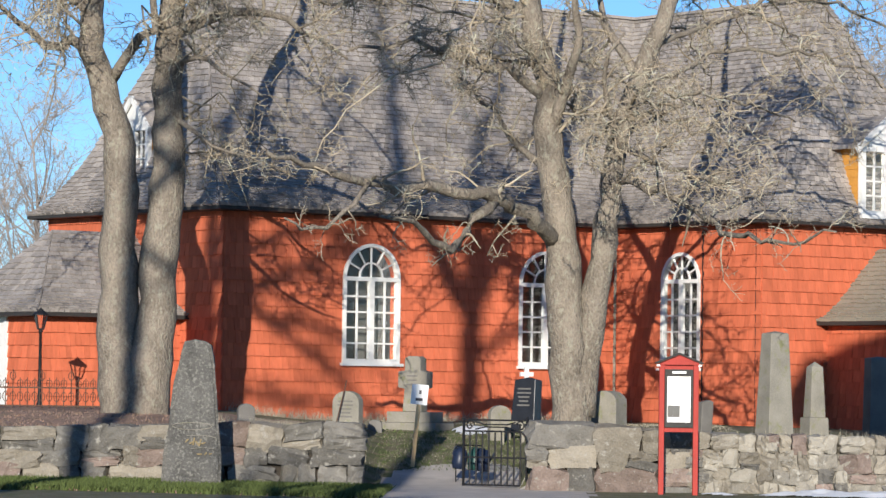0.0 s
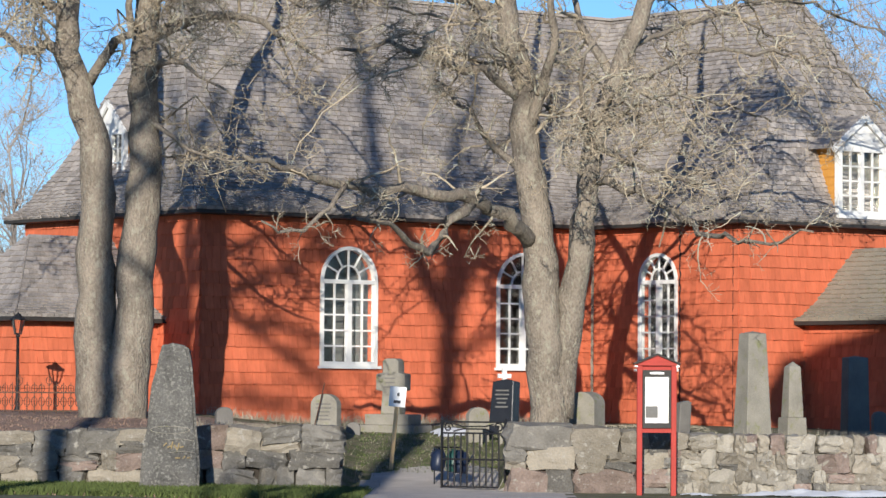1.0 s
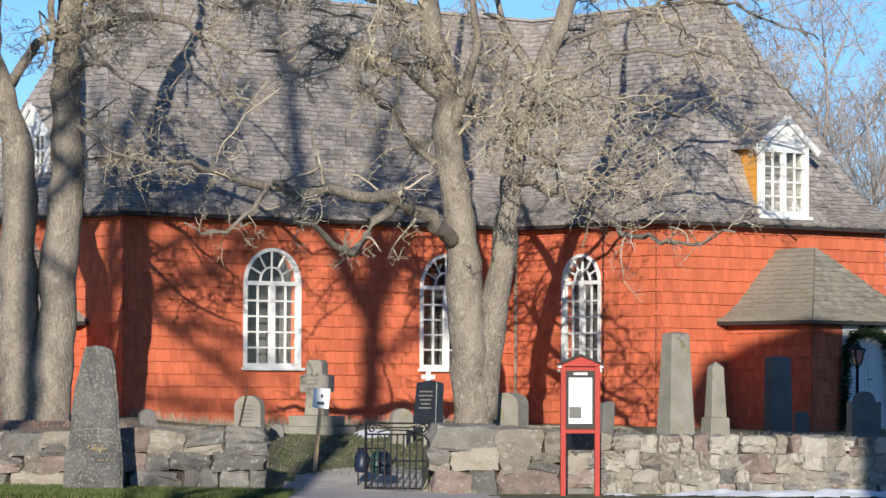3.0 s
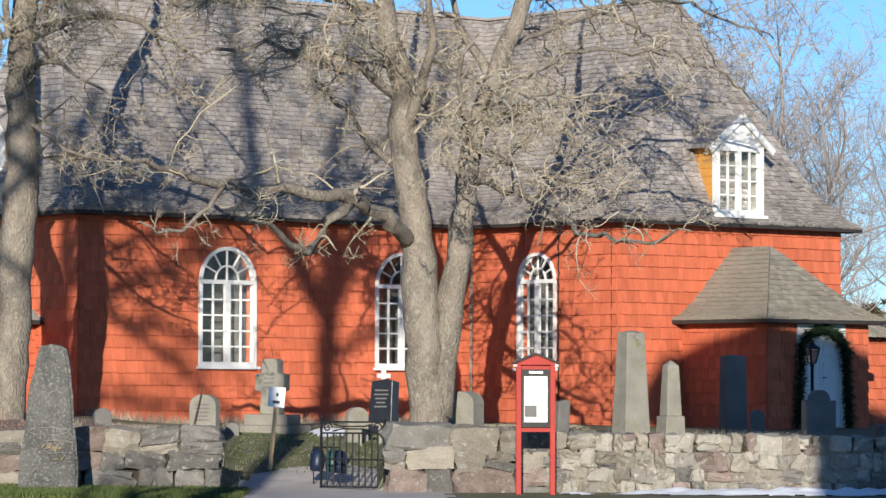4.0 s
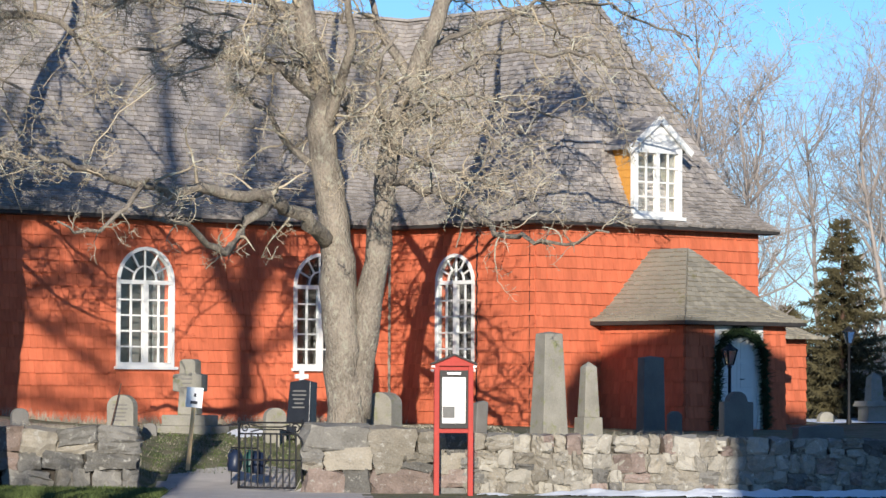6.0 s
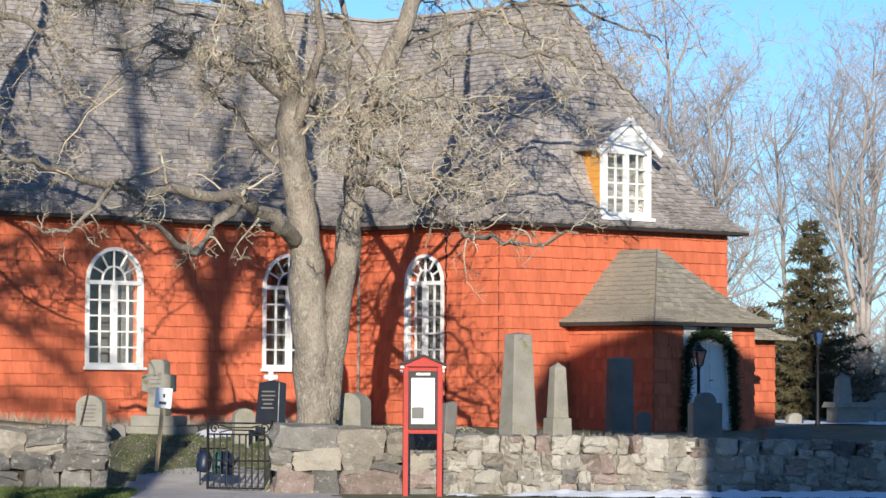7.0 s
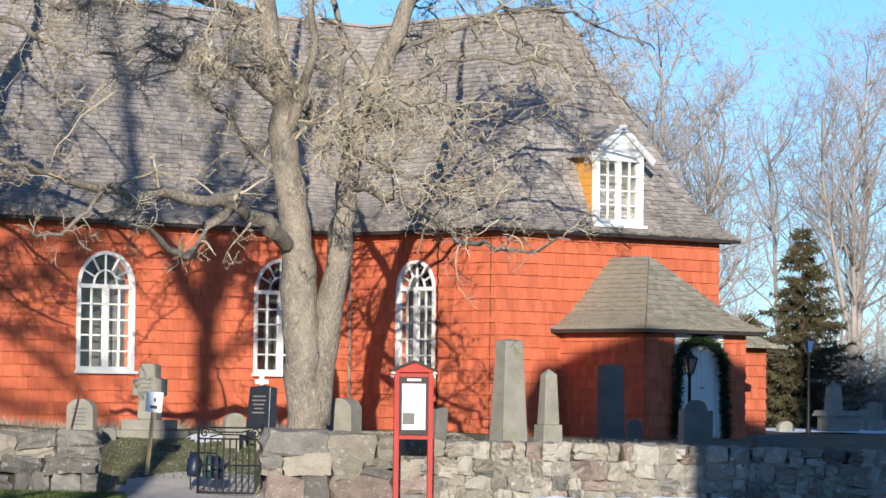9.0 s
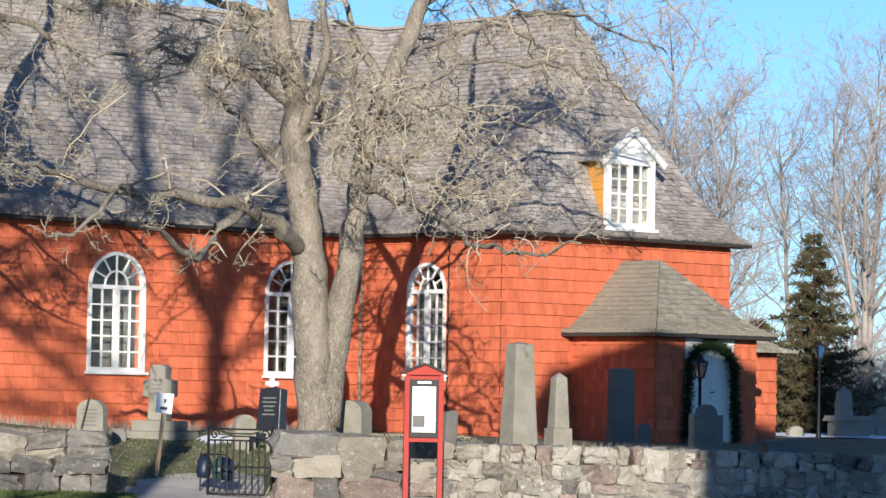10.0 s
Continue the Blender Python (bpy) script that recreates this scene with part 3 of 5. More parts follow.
xs = [-2500, -900, -300, -120, -60, -30, -20] + [-14 + 0.2 * i for i in range(161)] + [22, 26, 32, 45, 70, 150, 400, 1000, 2500]
ys = [-2500, -600, -150, -60, -20, 0, 20, 35, 45, 50] + [53 + 0.15 * i for i in range(120)] + [71.5 + 1.0 * i for i in range(20)] + [95, 105, 120, 150, 250, 600, 1500, 2800]
ground = part("ground", grid_sheet(xs, ys), SOIL, None, smooth=True)
tagged(ground, "winter churchyard ground of thin dull grass", "ground", kind="structure")


def patch(name, label, material, outline_fn, x0, x1, y0, y1, step, lift, kind="structure", bumpy=0.0):
    m = Mesh()
    nx, ny = int((x1 - x0) / step), int((y1 - y0) / step)
    idx = {}
    for j in range(ny + 1):
        for i in range(nx + 1):
            x, y = x0 + i * step, y0 + j * step
            f = outline_fn(x, y)
            if f > 0:
                idx[i, j] = len(m.v)
                m.v.append((x, y, ground_z(x, y) + min(1, f * 4) * (lift + bumpy * (0.5 + noise.noise((x * 4, y * 4, 3)))) + 0.003))
    for (i, j), k in idx.items():
        if (i + 1, j) in idx and (i, j + 1) in idx and (i + 1, j + 1) in idx:
            m.f.append((k, idx[i + 1, j], idx[i + 1, j + 1], idx[i, j + 1]))
    ob = part(name, m, material, None, smooth=True)
    return tagged(ob, label, name, kind=kind)


patch("path", "pale gravel path through the open gate", GRAVEL, lambda x, y: 0.3 - abs(x + 1.0 - 0.05 * (y - 57) - 0.2 * noise.noise((x, y * 0.6, 1))) / 4.6 + (0.2 if y < 58 else 0) - max(0, y - 60.5) * 0.2, -3.6, 2.2, 52, 63, 0.15, 0.006)
patch("leaf_litter", "brown leaf litter on the raised yard under the tree", LEAFMULD, lambda x, y: smooth(-3.4, -4.4, x + 0.4 * noise.noise((x, y, 5))), -12, -3, 57.9, 66, 0.15, 0.012, bumpy=0.05)
patch("snow", "thin strip of old snow along the wall foot", SNOW, lambda x, y: 0.32 - abs(y - 56.25 - 0.15 * noise.noise((x * 0.7, 0, 2))) * 0.45 - 0.25 * smooth(4.6, 3.6, x) + 0.12 * noise.noise((x * 2, y * 2, 9)), 2.6, 13, 55.2, 57.1, 0.08, 0.05, bumpy=0.06)
patch("snow", "small patch of old snow by the graves", SNOW, lambda x, y: 0.15 + 0.5 * noise.noise((x * 1.6, y * 0.9, 12)) - 0.35 * abs(x + 0.8) - 0.1 * abs(y - 66.5), -2.6, 0.8, 65, 68.5, 0.08, 0.05, bumpy=0.05)
patch("snow", "old snow lying among far graves", SNOW, lambda x, y: 0.1 + 0.5 * noise.noise((x * 0.5, y * 0.25, 21)), 10, 24, 80, 100, 0.4, 0.04)


def tufts(name, label, material, n, place, lo, hi, seed, width=0.008):
    """Blades of grass as one mesh."""
    rnd = random.Random(seed)
    m = Mesh()
    for _ in range(n):
        x, y = place(rnd)
        z = ground_z(x, y) - 0.01
        h, a = rnd.uniform(lo, hi), rnd.uniform(0, 6.28)
        dx, dy = rnd.gauss(0, 0.4) * h, rnd.gauss(0, 0.4) * h
        w = width
        m.add([(x - w * math.cos(a), y - w * math.sin(a), z), (x + w * math.cos(a), y + w * math.sin(a), z), (x + dx, y + dy, z + h)], [(0, 1, 2)])
    ob = part(name, m, material)
    return tagged(ob, label, "grass", kind="stuff")


tufts("grass", "short green grass before the stone wall", GRASS, 60000, lambda r: (r.uniform(-10, -2.0), r.uniform(52, 56.9)), 0.03, 0.13, 3, 0.02)
tufts("fallen_leaves", "brown fallen leaves over the raised yard", LEAFMULD, 14000, lambda r: (r.uniform(-11, -3.6), 57.9 + 5 * r.random() ** 1.5), 0.02, 0.09, 13, 0.025)
tufts("fallen_leaves", "scattered fallen leaves in the grass", LEAFMULD, 7000, lambda r: (r.uniform(-10, -2.4), r.uniform(52, 56.9)), 0.02, 0.07, 14, 0.02)
tufts("dry_grass", "thin dry grass over the churchyard", DRY, 12000, lambda r: (r.uniform(-3, 4), r.uniform(60.5, 72)), 0.01, 0.04, 15, 0.01)
tufts("grass", "dull grass beside the path inside the gate", GRASS, 3500, lambda r: (r.uniform(-2.6, 0.6), r.uniform(60.5, 66)), 0.02, 0.07, 4, 0.01)
tufts("dry_grass", "dry grass tufts behind the wall", DRY, 3000, lambda r: (r.gauss(-3.9, 0.55), r.gauss(60, 0.7)), 0.06, 0.28, 5, 0.006)
tufts("dry_grass", "dry grass at the church foot", DRY, 2600, lambda r: (lambda s, d: (-5.8 + s * 0.777 + d * 0.63, 70 + s * 0.63 - d * 0.777))(r.uniform(0, 10), r.uniform(0.05, 0.7)), 0.05, 0.25, 6, 0.006)
tufts("dry_grass", "dry grass on the wall top among the graves", DRY, 900, lambda r: (r.gauss(6.0, 0.9), r.uniform(58.2, 60)), 0.08, 0.30, 7, 0.006)


# ---- dry stone walls ----
def rock_data(seed, material):
    """A blocky, rounded field stone in a unit box."""
    rnd = random.Random(seed)
    m = Mesh()
    n = 4
    key = {}
    off = Vector((seed * 3.1, seed * 1.7, 0))

    def vert(x, y, z):
        k = (x, y, z)
        if k not in key:
            p = Vector((x / n * 2 - 1, y / n * 2 - 1, z / n * 2 - 1))
            q = p.normalized() * 1.28
            p = p.lerp(q, 0.2)
            nv = noise.noise_vector(p * 1.1 + off) * 0.30
            p = p + nv + noise.noise_vector(p * 2.6 + off) * 0.085
            key[k] = len(m.v)
            m.v.append(tuple(p * 0.5))
        return key[k]
    for a in range(n):
        for b in range(n):
            m.f += [(vert(a, b, 0), vert(a, b + 1, 0), vert(a + 1, b + 1, 0), vert(a + 1, b, 0)), (vert(a, b, n), vert(a + 1, b, n), vert(a + 1, b + 1, n), vert(a, b + 1, n)),
                    (vert(a, 0, b), vert(a + 1, 0, b), vert(a + 1, 0, b + 1), vert(a, 0, b + 1)), (vert(a, n, b), vert(a, n, b + 1), vert(a + 1, n, b + 1), vert(a + 1, n, b)),
                    (vert(0, a, b), vert(0, a, b + 1), vert(0, a + 1, b + 1), vert(0, a + 1, b)), (vert(n, a, b), vert(n, a + 1, b), vert(n, a + 1, b + 1), vert(n, a, b + 1))]
    return m.data("stone", material, smooth=False)


ROCKS = [rock_data(s, mt) for s, mt in enumerate([STONE, STONE_PINK, STONE_WARM, STONE, STONE_WARM, STONE, STONE_PINK, STONE, STONE_WARM, STONE])]

ROCKS_PALE = [rock_data(s + 20, mt) for s, mt in enumerate([STONE_PALE, STONE_PALE, STONE_WARM, STONE, STONE_PALE, STONE_WARM, STONE_PALE, STONE_PINK])]
ROCKS_BLOCK = [rock_data(s + 40, mt) for s, mt in enumerate([STONE_WARM, STONE, STONE_PINK, STONE_WARM, STONE])]


def stone_wall(name, label, x0, x1, y0, y1, top0, top1, foot, seed, size, rocks, fill, inset, lengths, split, thick=0.55):
    """Stones laid in rough courses along a straight line."""
    w = thing(name, label, "stone wall")
    rnd = random.Random(seed)
    length = math.hypot(x1 - x0, y1 - y0)
    ang = math.atan2(y1 - y0, x1 - x0)
    core = Mesh()
    core.box(0.06, length - 0.06, inset, thick - 0.06, foot - 0.25, min(top0, top1) - 0.14)
    part("core", core, fill, w)
    w.matrix_basis = Matrix.Translation((x0, y0, 0)) @ Matrix.Rotation(ang, 4, "Z")
    z, row = foot - 0.08, 0
    while True:
        h = rnd.uniform(0.75, 1.2) * size * (1.15 if row == 0 else 0.85)
        left = min(top0, top1) - z
        if left < 0.06:
            break
        if left < h * 1.4:
            h = left
        x = -rnd.uniform(0, 0.15)
        while x < length:
            l = rnd.choice(lengths) * rnd.uniform(0.8, 1.2) * size
            if length - x < l * 1.3:
                l = length - x + 0.03
            f = (x + l / 2) / length
            extra = (top0 + (top1 - top0) * f - min(top0, top1)) * (z + h - foot) / (min(top0, top1) - foot)
            low = (top0 + (top1 - top0) * f - min(top0, top1)) * (z - foot) / (min(top0, top1) - foot)
            pieces = [(z, h)] if rnd.random() > split or h < 0.16 else [(z, h * 0.45), (z + h * 0.45, h * 0.55)]
            for zz, hh in pieces:
                ob = part("stone", rnd.choice(rocks), None, w)
                flip = rnd.choice((0, 180))
                ob.matrix_local = pose(x + l / 2, thick * 0.5 + rnd.uniform(-0.03, 0.04), zz + hh / 2 + (extra + low) / 2, rnd.gauss(0, 4), rnd.gauss(0, 4), flip + rnd.gauss(0, 5)) @ Matrix.Diagonal((l * rnd.uniform(0.94, 1.06), thick * 1.02, hh * rnd.uniform(1.05, 1.25) + (extra - low), 1))
            x += l
        z += h
        row += 1
    return w


stone_wall("stone_wall", "dry wall of large grey and pink field stones beside the gate", -10.6, -2.50, 57.1, 57.1, 0.84, 1.04, 0.0, 61, 0.34, ROCKS, EARTH, 0.16, (0.9, 1.3, 1.7, 2.2, 2.7), 0.18)
stone_wall("stone_wall", "gate end of the dry wall, of large squared stones", 0.18, 2.7, 57.1, 57.1, 1.08, 0.98, -0.05, 62, 0.36, ROCKS_BLOCK, EARTH, 0.20, (1.1, 1.5, 1.9, 2.4), 0.08)
stone_wall("stone_wall", "long dry wall of small mixed field stones with snow at its foot", 2.71, 14.6, 57.1, 57.1, 0.96, 0.80, -0.02, 63, 0.235, ROCKS_PALE, MORTAR, 0.045, (0.8, 1.0, 1.25, 1.6), 0.22)


# ---- iron gate ----
gate = thing("iron_gate", "open black wrought-iron gate leaf with scrolls, beside the stone wall", "gate", (0.14, 57.55, 0.0, 0, 0, 148))
GL, GH = 1.22, 1.12
for x in (0.02, GL):
    m = Mesh()
    m.box(x - 0.016, x + 0.016, -0.016, 0.016, -0.02, GH + (0.06 if x < 0.5 else 0.02))
    part("stile", m, IRON, gate)
for z in (0.08, 0.52, 0.94, GH):
    m = Mesh()
    m.box(0.03, GL - 0.01, -0.012, 0.012, z - 0.014, z + 0.014)
    part("rail", m, IRON, gate)
for k in range(9):
    m = Mesh()
    x = 0.02 + (GL - 0.02) * (k + 1) / 10
    m.tube([(x, 0, 0.08), (x, 0, 0.94)], [0.014, 0.014], 6)
    part("baluster", m, IRON, gate)
for c, way in ((0.14, 1), (GL - 0.12, -1)):
    m = Mesh()
    m.tube([(c + way * math.cos(a) * r, 0, 1.03 + math.sin(a) * r) for a, r in [(0.5 * j, 0.088 - 0.0042 * j) for j in range(18)]], [0.013] * 18, 5)
    part("scroll", m, IRON, gate)
for z0, z1 in ((1.09, 1.05), (0.97, 1.01)):
    m = Mesh()
    m.tube([(0.24, 0, z0), (0.40, 0, z1), (0.61, 0, z1), (0.82, 0, z1), (GL - 0.22, 0, z0)], [0.012] * 5, 5)
    part("scroll", m, IRON, gate)
cans = [(-0.60, 58.5, BLUE), (-0.98, 59.0, BLUE), (-0.72, 58.7, GREENISH)]
for x, y, mt in cans:
    can = thing("watering_can", "dark plastic watering can hanging by the gate", "watering can", (x, y, ground_z(x, y) + 0.28, 0, 8, 40), group="watering cans by the gate")
    b = Mesh()
    b.lathe([(0.0, -0.06), (0.10, -0.06), (0.125, 0.03), (0.12, 0.2), (0.075, 0.28), (0.06, 0.29)], sides=12)
    part("body", b, mt, can, smooth=True)
    s = Mesh()
    s.tube([(0.08, 0, 0.05), (0.17, 0, 0.16), (0.23, 0, 0.27)], [0.02, 0.014, 0.014], 8)
    part("spout", s, mt, can)
    h = Mesh()
    h.tube([(-0.09, 0, 0.08), (-0.16, 0, 0.18), (-0.12, 0, 0.29), (0.0, 0, 0.31), (0.04, 0, 0.25)], [0.011] * 5, 6)
    part("handle", h, mt, can)
rack = thing("can_stand", "thin iron stand for watering cans inside the gate", "stand", (-0.78, 58.75, 0))
for dx, dy in ((-0.25, 0.25), (0.18, -0.25)):
    m = Mesh()
    m.tube([(dx, dy, ground_z(-0.78 + dx, 58.75 + dy) - 0.03), (dx, dy, 0.72)], [0.012, 0.012], 6)
    part("post", m, IRON, rack)
m = Mesh()
m.tube([(-0.25, 0.25, 0.70), (0.18, -0.25, 0.70)], [0.012, 0.012], 6)
part("rail", m, IRON, rack)

# ---- notice board ----
board = thing("notice_board", "red-painted wooden notice board with a little gabled roof", "notice board", (2.46, 56.0, 0, 0, 0, 4))
for s in (-1, 1):
    m = Mesh()
    m.box(s * 0.295 - 0.045, s * 0.295 + 0.045, -0.045, 0.045, -0.15, 2.06)
    part("post", m, RED_DARK, board, bevel=0.006)
m = Mesh()
m.box(-0.25, 0.25, -0.03, 0.04, 0.99, 1.05)
part("rail", m, RED_DARK, board)
m = Mesh()
m.box(-0.25, 0.25, 0.0, 0.05, 1.05, 2.03)
part("back_panel", m, RED_DARK, board)
fr = Mesh()
fr.box(-0.245, -0.205, -0.05, 0.0, 1.06, 1.96)
fr.box(0.205, 0.245, -0.05, 0.0, 1.06, 1.96)
fr.box(-0.205, 0.205, -0.05, 0.0, 1.06, 1.14)
fr.box(-0.205, 0.205, -0.05, 0.0, 1.86, 1.96)
fp = part("display_frame", fr, TAR, board, "black display frame")
m = Mesh()
m.box(-0.12, 0.12, -0.056, -0.05, 1.895, 1.93)
part("name_strip", m, PAPER, fp)
sheet = Mesh()
sheet.box(-0.205, 0.205, -0.012, -0.004, 1.14, 1.86)
sp = part("notice_sheet", sheet, PAPER, board, "white notice sheet with a small picture")
m = Mesh()
m.box(-0.19, 0.02, -0.015, -0.012, 1.22, 1.40)
part("print", m, CURTAIN, sp)
m = Mesh()
for k in range(7):
    m.box(-0.18 + k * 0.027, -0.17 + k * 0.027, -0.018, -0.015, 1.23, 1.27 + 0.02 * (k % 3))
part("print", m, GRANITE_GREY, sp)
m = Mesh()
m.prism([(-0.34, 2.03), (0.34, 2.03), (0.34, 2.06), (0, 2.19), (-0.34, 2.06)], -0.07, 0.07)
part("gable", m, RED_DARK, board)
for s in (-1, 1):
    m = Mesh()
    m.bar((s * 0.40, 0, 2.055), (0, 0, 2.205), 0.26, 0.025, Vector((0, 0, 1)))
    part("roof_board", m, TAR, board)
for s in (-1, 1):
    m = Mesh()
    m.box(s * 0.36 - 0.03, s * 0.36 + 0.03, -0.05, -0.01, 2.005, 2.035)
    part("bracket", m, PAPER, board)

board.scale = (0.9, 1, 1)

# ---- placard on a stake ----
pl = thing("stake_sign", "white paper placard on a bare wooden stake", "sign", (-1.80, 61.0, ground_z(-1.8, 61), 0, 5, 0))
m = Mesh()
m.box(-0.035, 0.035, -0.02, 0.02, -0.1, 1.25)
part("stake", m, PINE, pl, bevel=0.004)
m = Mesh()
m.box(-0.14, 0.14, -0.03, -0.02, 1.06, 1.40)
pb = part("placard", m, PAPER, pl)
m = Mesh()
m.box(-0.06, 0.06, -0.034, -0.03, 1.12, 1.17)
m.box(-0.01, 0.03, -0.034, -0.03, 1.24, 1.30)
part("print", m, INK, pb)


# ---- grave stones ----
def on_ground(x, y, turn=0, lean=0, tip=0):
    return (x, y, ground_z(x, y) - 0.04, tip, lean, turn)


def lettering(parent, z0, z1, half, y, material, rows, seed):
    """Worn rows of writing as thin bars."""
    r = random.Random(seed)
    m = Mesh()
    for k in range(rows):
        z = z1 - (z1 - z0) * (k + 0.5) / rows
        h = half * r.uniform(0.5, 1.0)
        m.box(-h, h, y - 0.004, y, z - 0.014, z + 0.014)
    part("inscription", m, material, parent)


def headstone(label, at, w, h, d, shape, material, plinth=0.0, text=None, taper=0.0, group="old headstones"):
    g = thing("headstone", label, "grave stone", at, group)
    z0 = plinth
    if plinth:
        m = Mesh()
        m.box(-w / 2 - 0.09, w / 2 + 0.09, -d / 2 - 0.09, d / 2 + 0.09, 0, plinth)
        part("plinth", m, material, g, bevel=0.012)
    b, t = w / 2, w / 2 * (1 - taper)
    if shape == "round":
        out = [(-b, z0), (b, z0), (t, z0 + h - t * 0.8)] + [(t * math.cos(a), z0 + h - t * 0.8 + t * 0.8 * math.sin(a)) for a in [math.pi * k / 10 for k in range(1, 10)]] + [(-t, z0 + h - t * 0.8)]
    elif shape == "shoulder":
        s = t * 0.62
        out = [(-b, z0), (b, z0), (t, z0 + h - s)] + [(s * math.cos(a), z0 + h - s + s * math.sin(a)) for a in [math.pi * k / 10 for k in range(0, 11)]] + [(-t, z0 + h - s)]
    elif shape == "point":
        out = [(-b, z0), (b, z0), (t, z0 + h - 0.10), (t * 0.55, z0 + h - 0.02), (0, z0 + h), (-t * 0.6, z0 + h - 0.03), (-t, z0 + h - 0.12)]
    else:
        out = [(-b, z0), (b, z0), (t, z0 + h - 0.02), (t * 0.3, z0 + h + 0.01), (-t, z0 + h - 0.04)]
    m = Mesh()
    m.prism(out, -d / 2, d / 2)
    body = part("slab", m, material, g, bevel=0.015)
    if text:
        lettering(body, z0 + h * 0.35, z0 + h * 0.8, w * 0.3, -d / 2 - 0.001, text, 5, int(w * 1000))
    return g


headstone("grey rounded headstone with a rod leaning on it", on_ground(-3.0, 63, -20), 0.50, 0.74, 0.22, "round", GRANITE, 0.0, GRANITE_GREY)
rod = thing("rod", "thin rusty rod leaning on a headstone", "rod", (-3.22, 62.8, ground_z(-3.2, 62.8), 0, 13, 0))
m = Mesh()
m.tube([(0, 0, -0.05), (0, 0, 0.92)], [0.012, 0.010], 6)
part("shaft", m, RUST, rod)
headstone("small low rounded stone at the path side", on_ground(-2.62, 65.5, 0), 0.26, 0.26, 0.14, "round", GRANITE_GREY)
cross = thing("stone_cross", "heavy grey granite cross on stepped plinth", "grave cross", on_ground(-1.93, 66.6, -26))
for k, (w, h0, h1) in enumerate(((0.62, 0, 0.16), (0.45, 0.16, 0.36))):
    m = Mesh()
    m.box(-w, w, -w * 0.6, w * 0.6, h0, h1)
    part("plinth", m, GRANITE, cross, bevel=0.015)
m = Mesh()
m.prism([(-0.20, 0.36), (0.20, 0.36), (0.165, 0.78), (0.30, 0.80), (0.30, 1.10), (0.165, 1.12), (0.165, 1.34), (0.10, 1.385), (-0.10, 1.385), (-0.165, 1.34), (-0.165, 1.12), (-0.30, 1.10), (-0.30, 0.80), (-0.165, 0.78)], -0.13, 0.13)
cb = part("cross", m, GRANITE, cross, bevel=0.02)
lettering(cb, 0.82, 1.06, 0.18, -0.131, GRANITE_GREY, 3, 4)
bk = headstone("polished black headstone leaning back on a dark base", on_ground(0.10, 66.3, -30, 0, -7), 0.50, 0.84, 0.26, "flat", BLACK, 0.16, GRANITE_GREY, 0.12)
wc = thing("marble_cross", "small white marble cross above the black headstone", "grave cross", on_ground(0.12, 67.0, 25))
m = Mesh()
m.box(-0.12, 0.12, -0.08, 0.08, 0, 0.75, 0.02)
part("pedestal", m, GRANITE, wc, bevel=0.01)
m = Mesh()
m.prism([(-0.05, 0.74), (0.05, 0.74), (0.04, 1.02), (0.13, 1.02), (0.13, 1.10), (0.04, 1.10), (0.04, 1.20), (-0.04, 1.20), (-0.04, 1.10), (-0.13, 1.10), (-0.13, 1.02), (-0.04, 1.02)], -0.035, 0.035)
part("cross", m, WHITE, wc, bevel=0.008)
headstone("mossy rounded headstone beside the black one", on_ground(-0.36, 64.6, 24), 0.40, 0.66, 0.16, "round", GRANITE, 0.0)
rail = thing("grave_rail", "low grey stone rail round a grave", "grave rail", on_ground(-0.12, 63.9, 0))
for x in (-0.18, 0.18):
    m = Mesh()
    m.box(x - 0.035, x + 0.035, -0.05, 0.05, 0, 0.40)
    part("post", m, GRANITE, rail, bevel=0.006)
m = Mesh()
m.box(-0.24, 0.24, -0.055, 0.055, 0.40, 0.47)
part("rail", m, GRANITE, rail, bevel=0.006)
headstone("broad worn headstone on a block base", on_ground(1.56, 63.6, -28), 0.52, 0.80, 0.44, "round", GRANITE, 0.0)
headstone("narrow leaning grey slab", on_ground(3.28, 64.2, 30, 3), 0.24, 0.64, 0.14, "flat", GRANITE_GREY)
headstone("small grey stone behind the rune stone", on_ground(-4.75, 62.6, 20), 0.30, 0.42, 0.14, "round", GRANITE_GREY)


def obelisk(label, at, w, d, h, top, plinth, material, point, turn_plinth=0.07):
    g = thing("obelisk", label, "grave obelisk", at, "grave obelisks")
    m = Mesh()
    m.box(-w / 2 - turn_plinth, w / 2 + turn_plinth, -d / 2 - turn_plinth, d / 2 + turn_plinth, 0, plinth, 0.01)
    part("plinth", m, material, g, bevel=0.012)
    m = Mesh()
    a, b = w / 2, d / 2
    c, e = a * top, b * top
    m.add([(-a, -b, plinth), (a, -b, plinth), (a, b, plinth), (-a, b, plinth), (-c, -e, h), (c, -e, h), (c, e, h), (-c, e, h), (0, 0, h + point)],
          [(3, 2, 1, 0), (0, 1, 5, 4), (1, 2, 6, 5), (2, 3, 7, 6), (3, 0, 4, 7), (4, 5, 8), (5, 6, 8), (6, 7, 8), (7, 4, 8)])
    part("shaft", m, material, g, bevel=0.012)
    return g


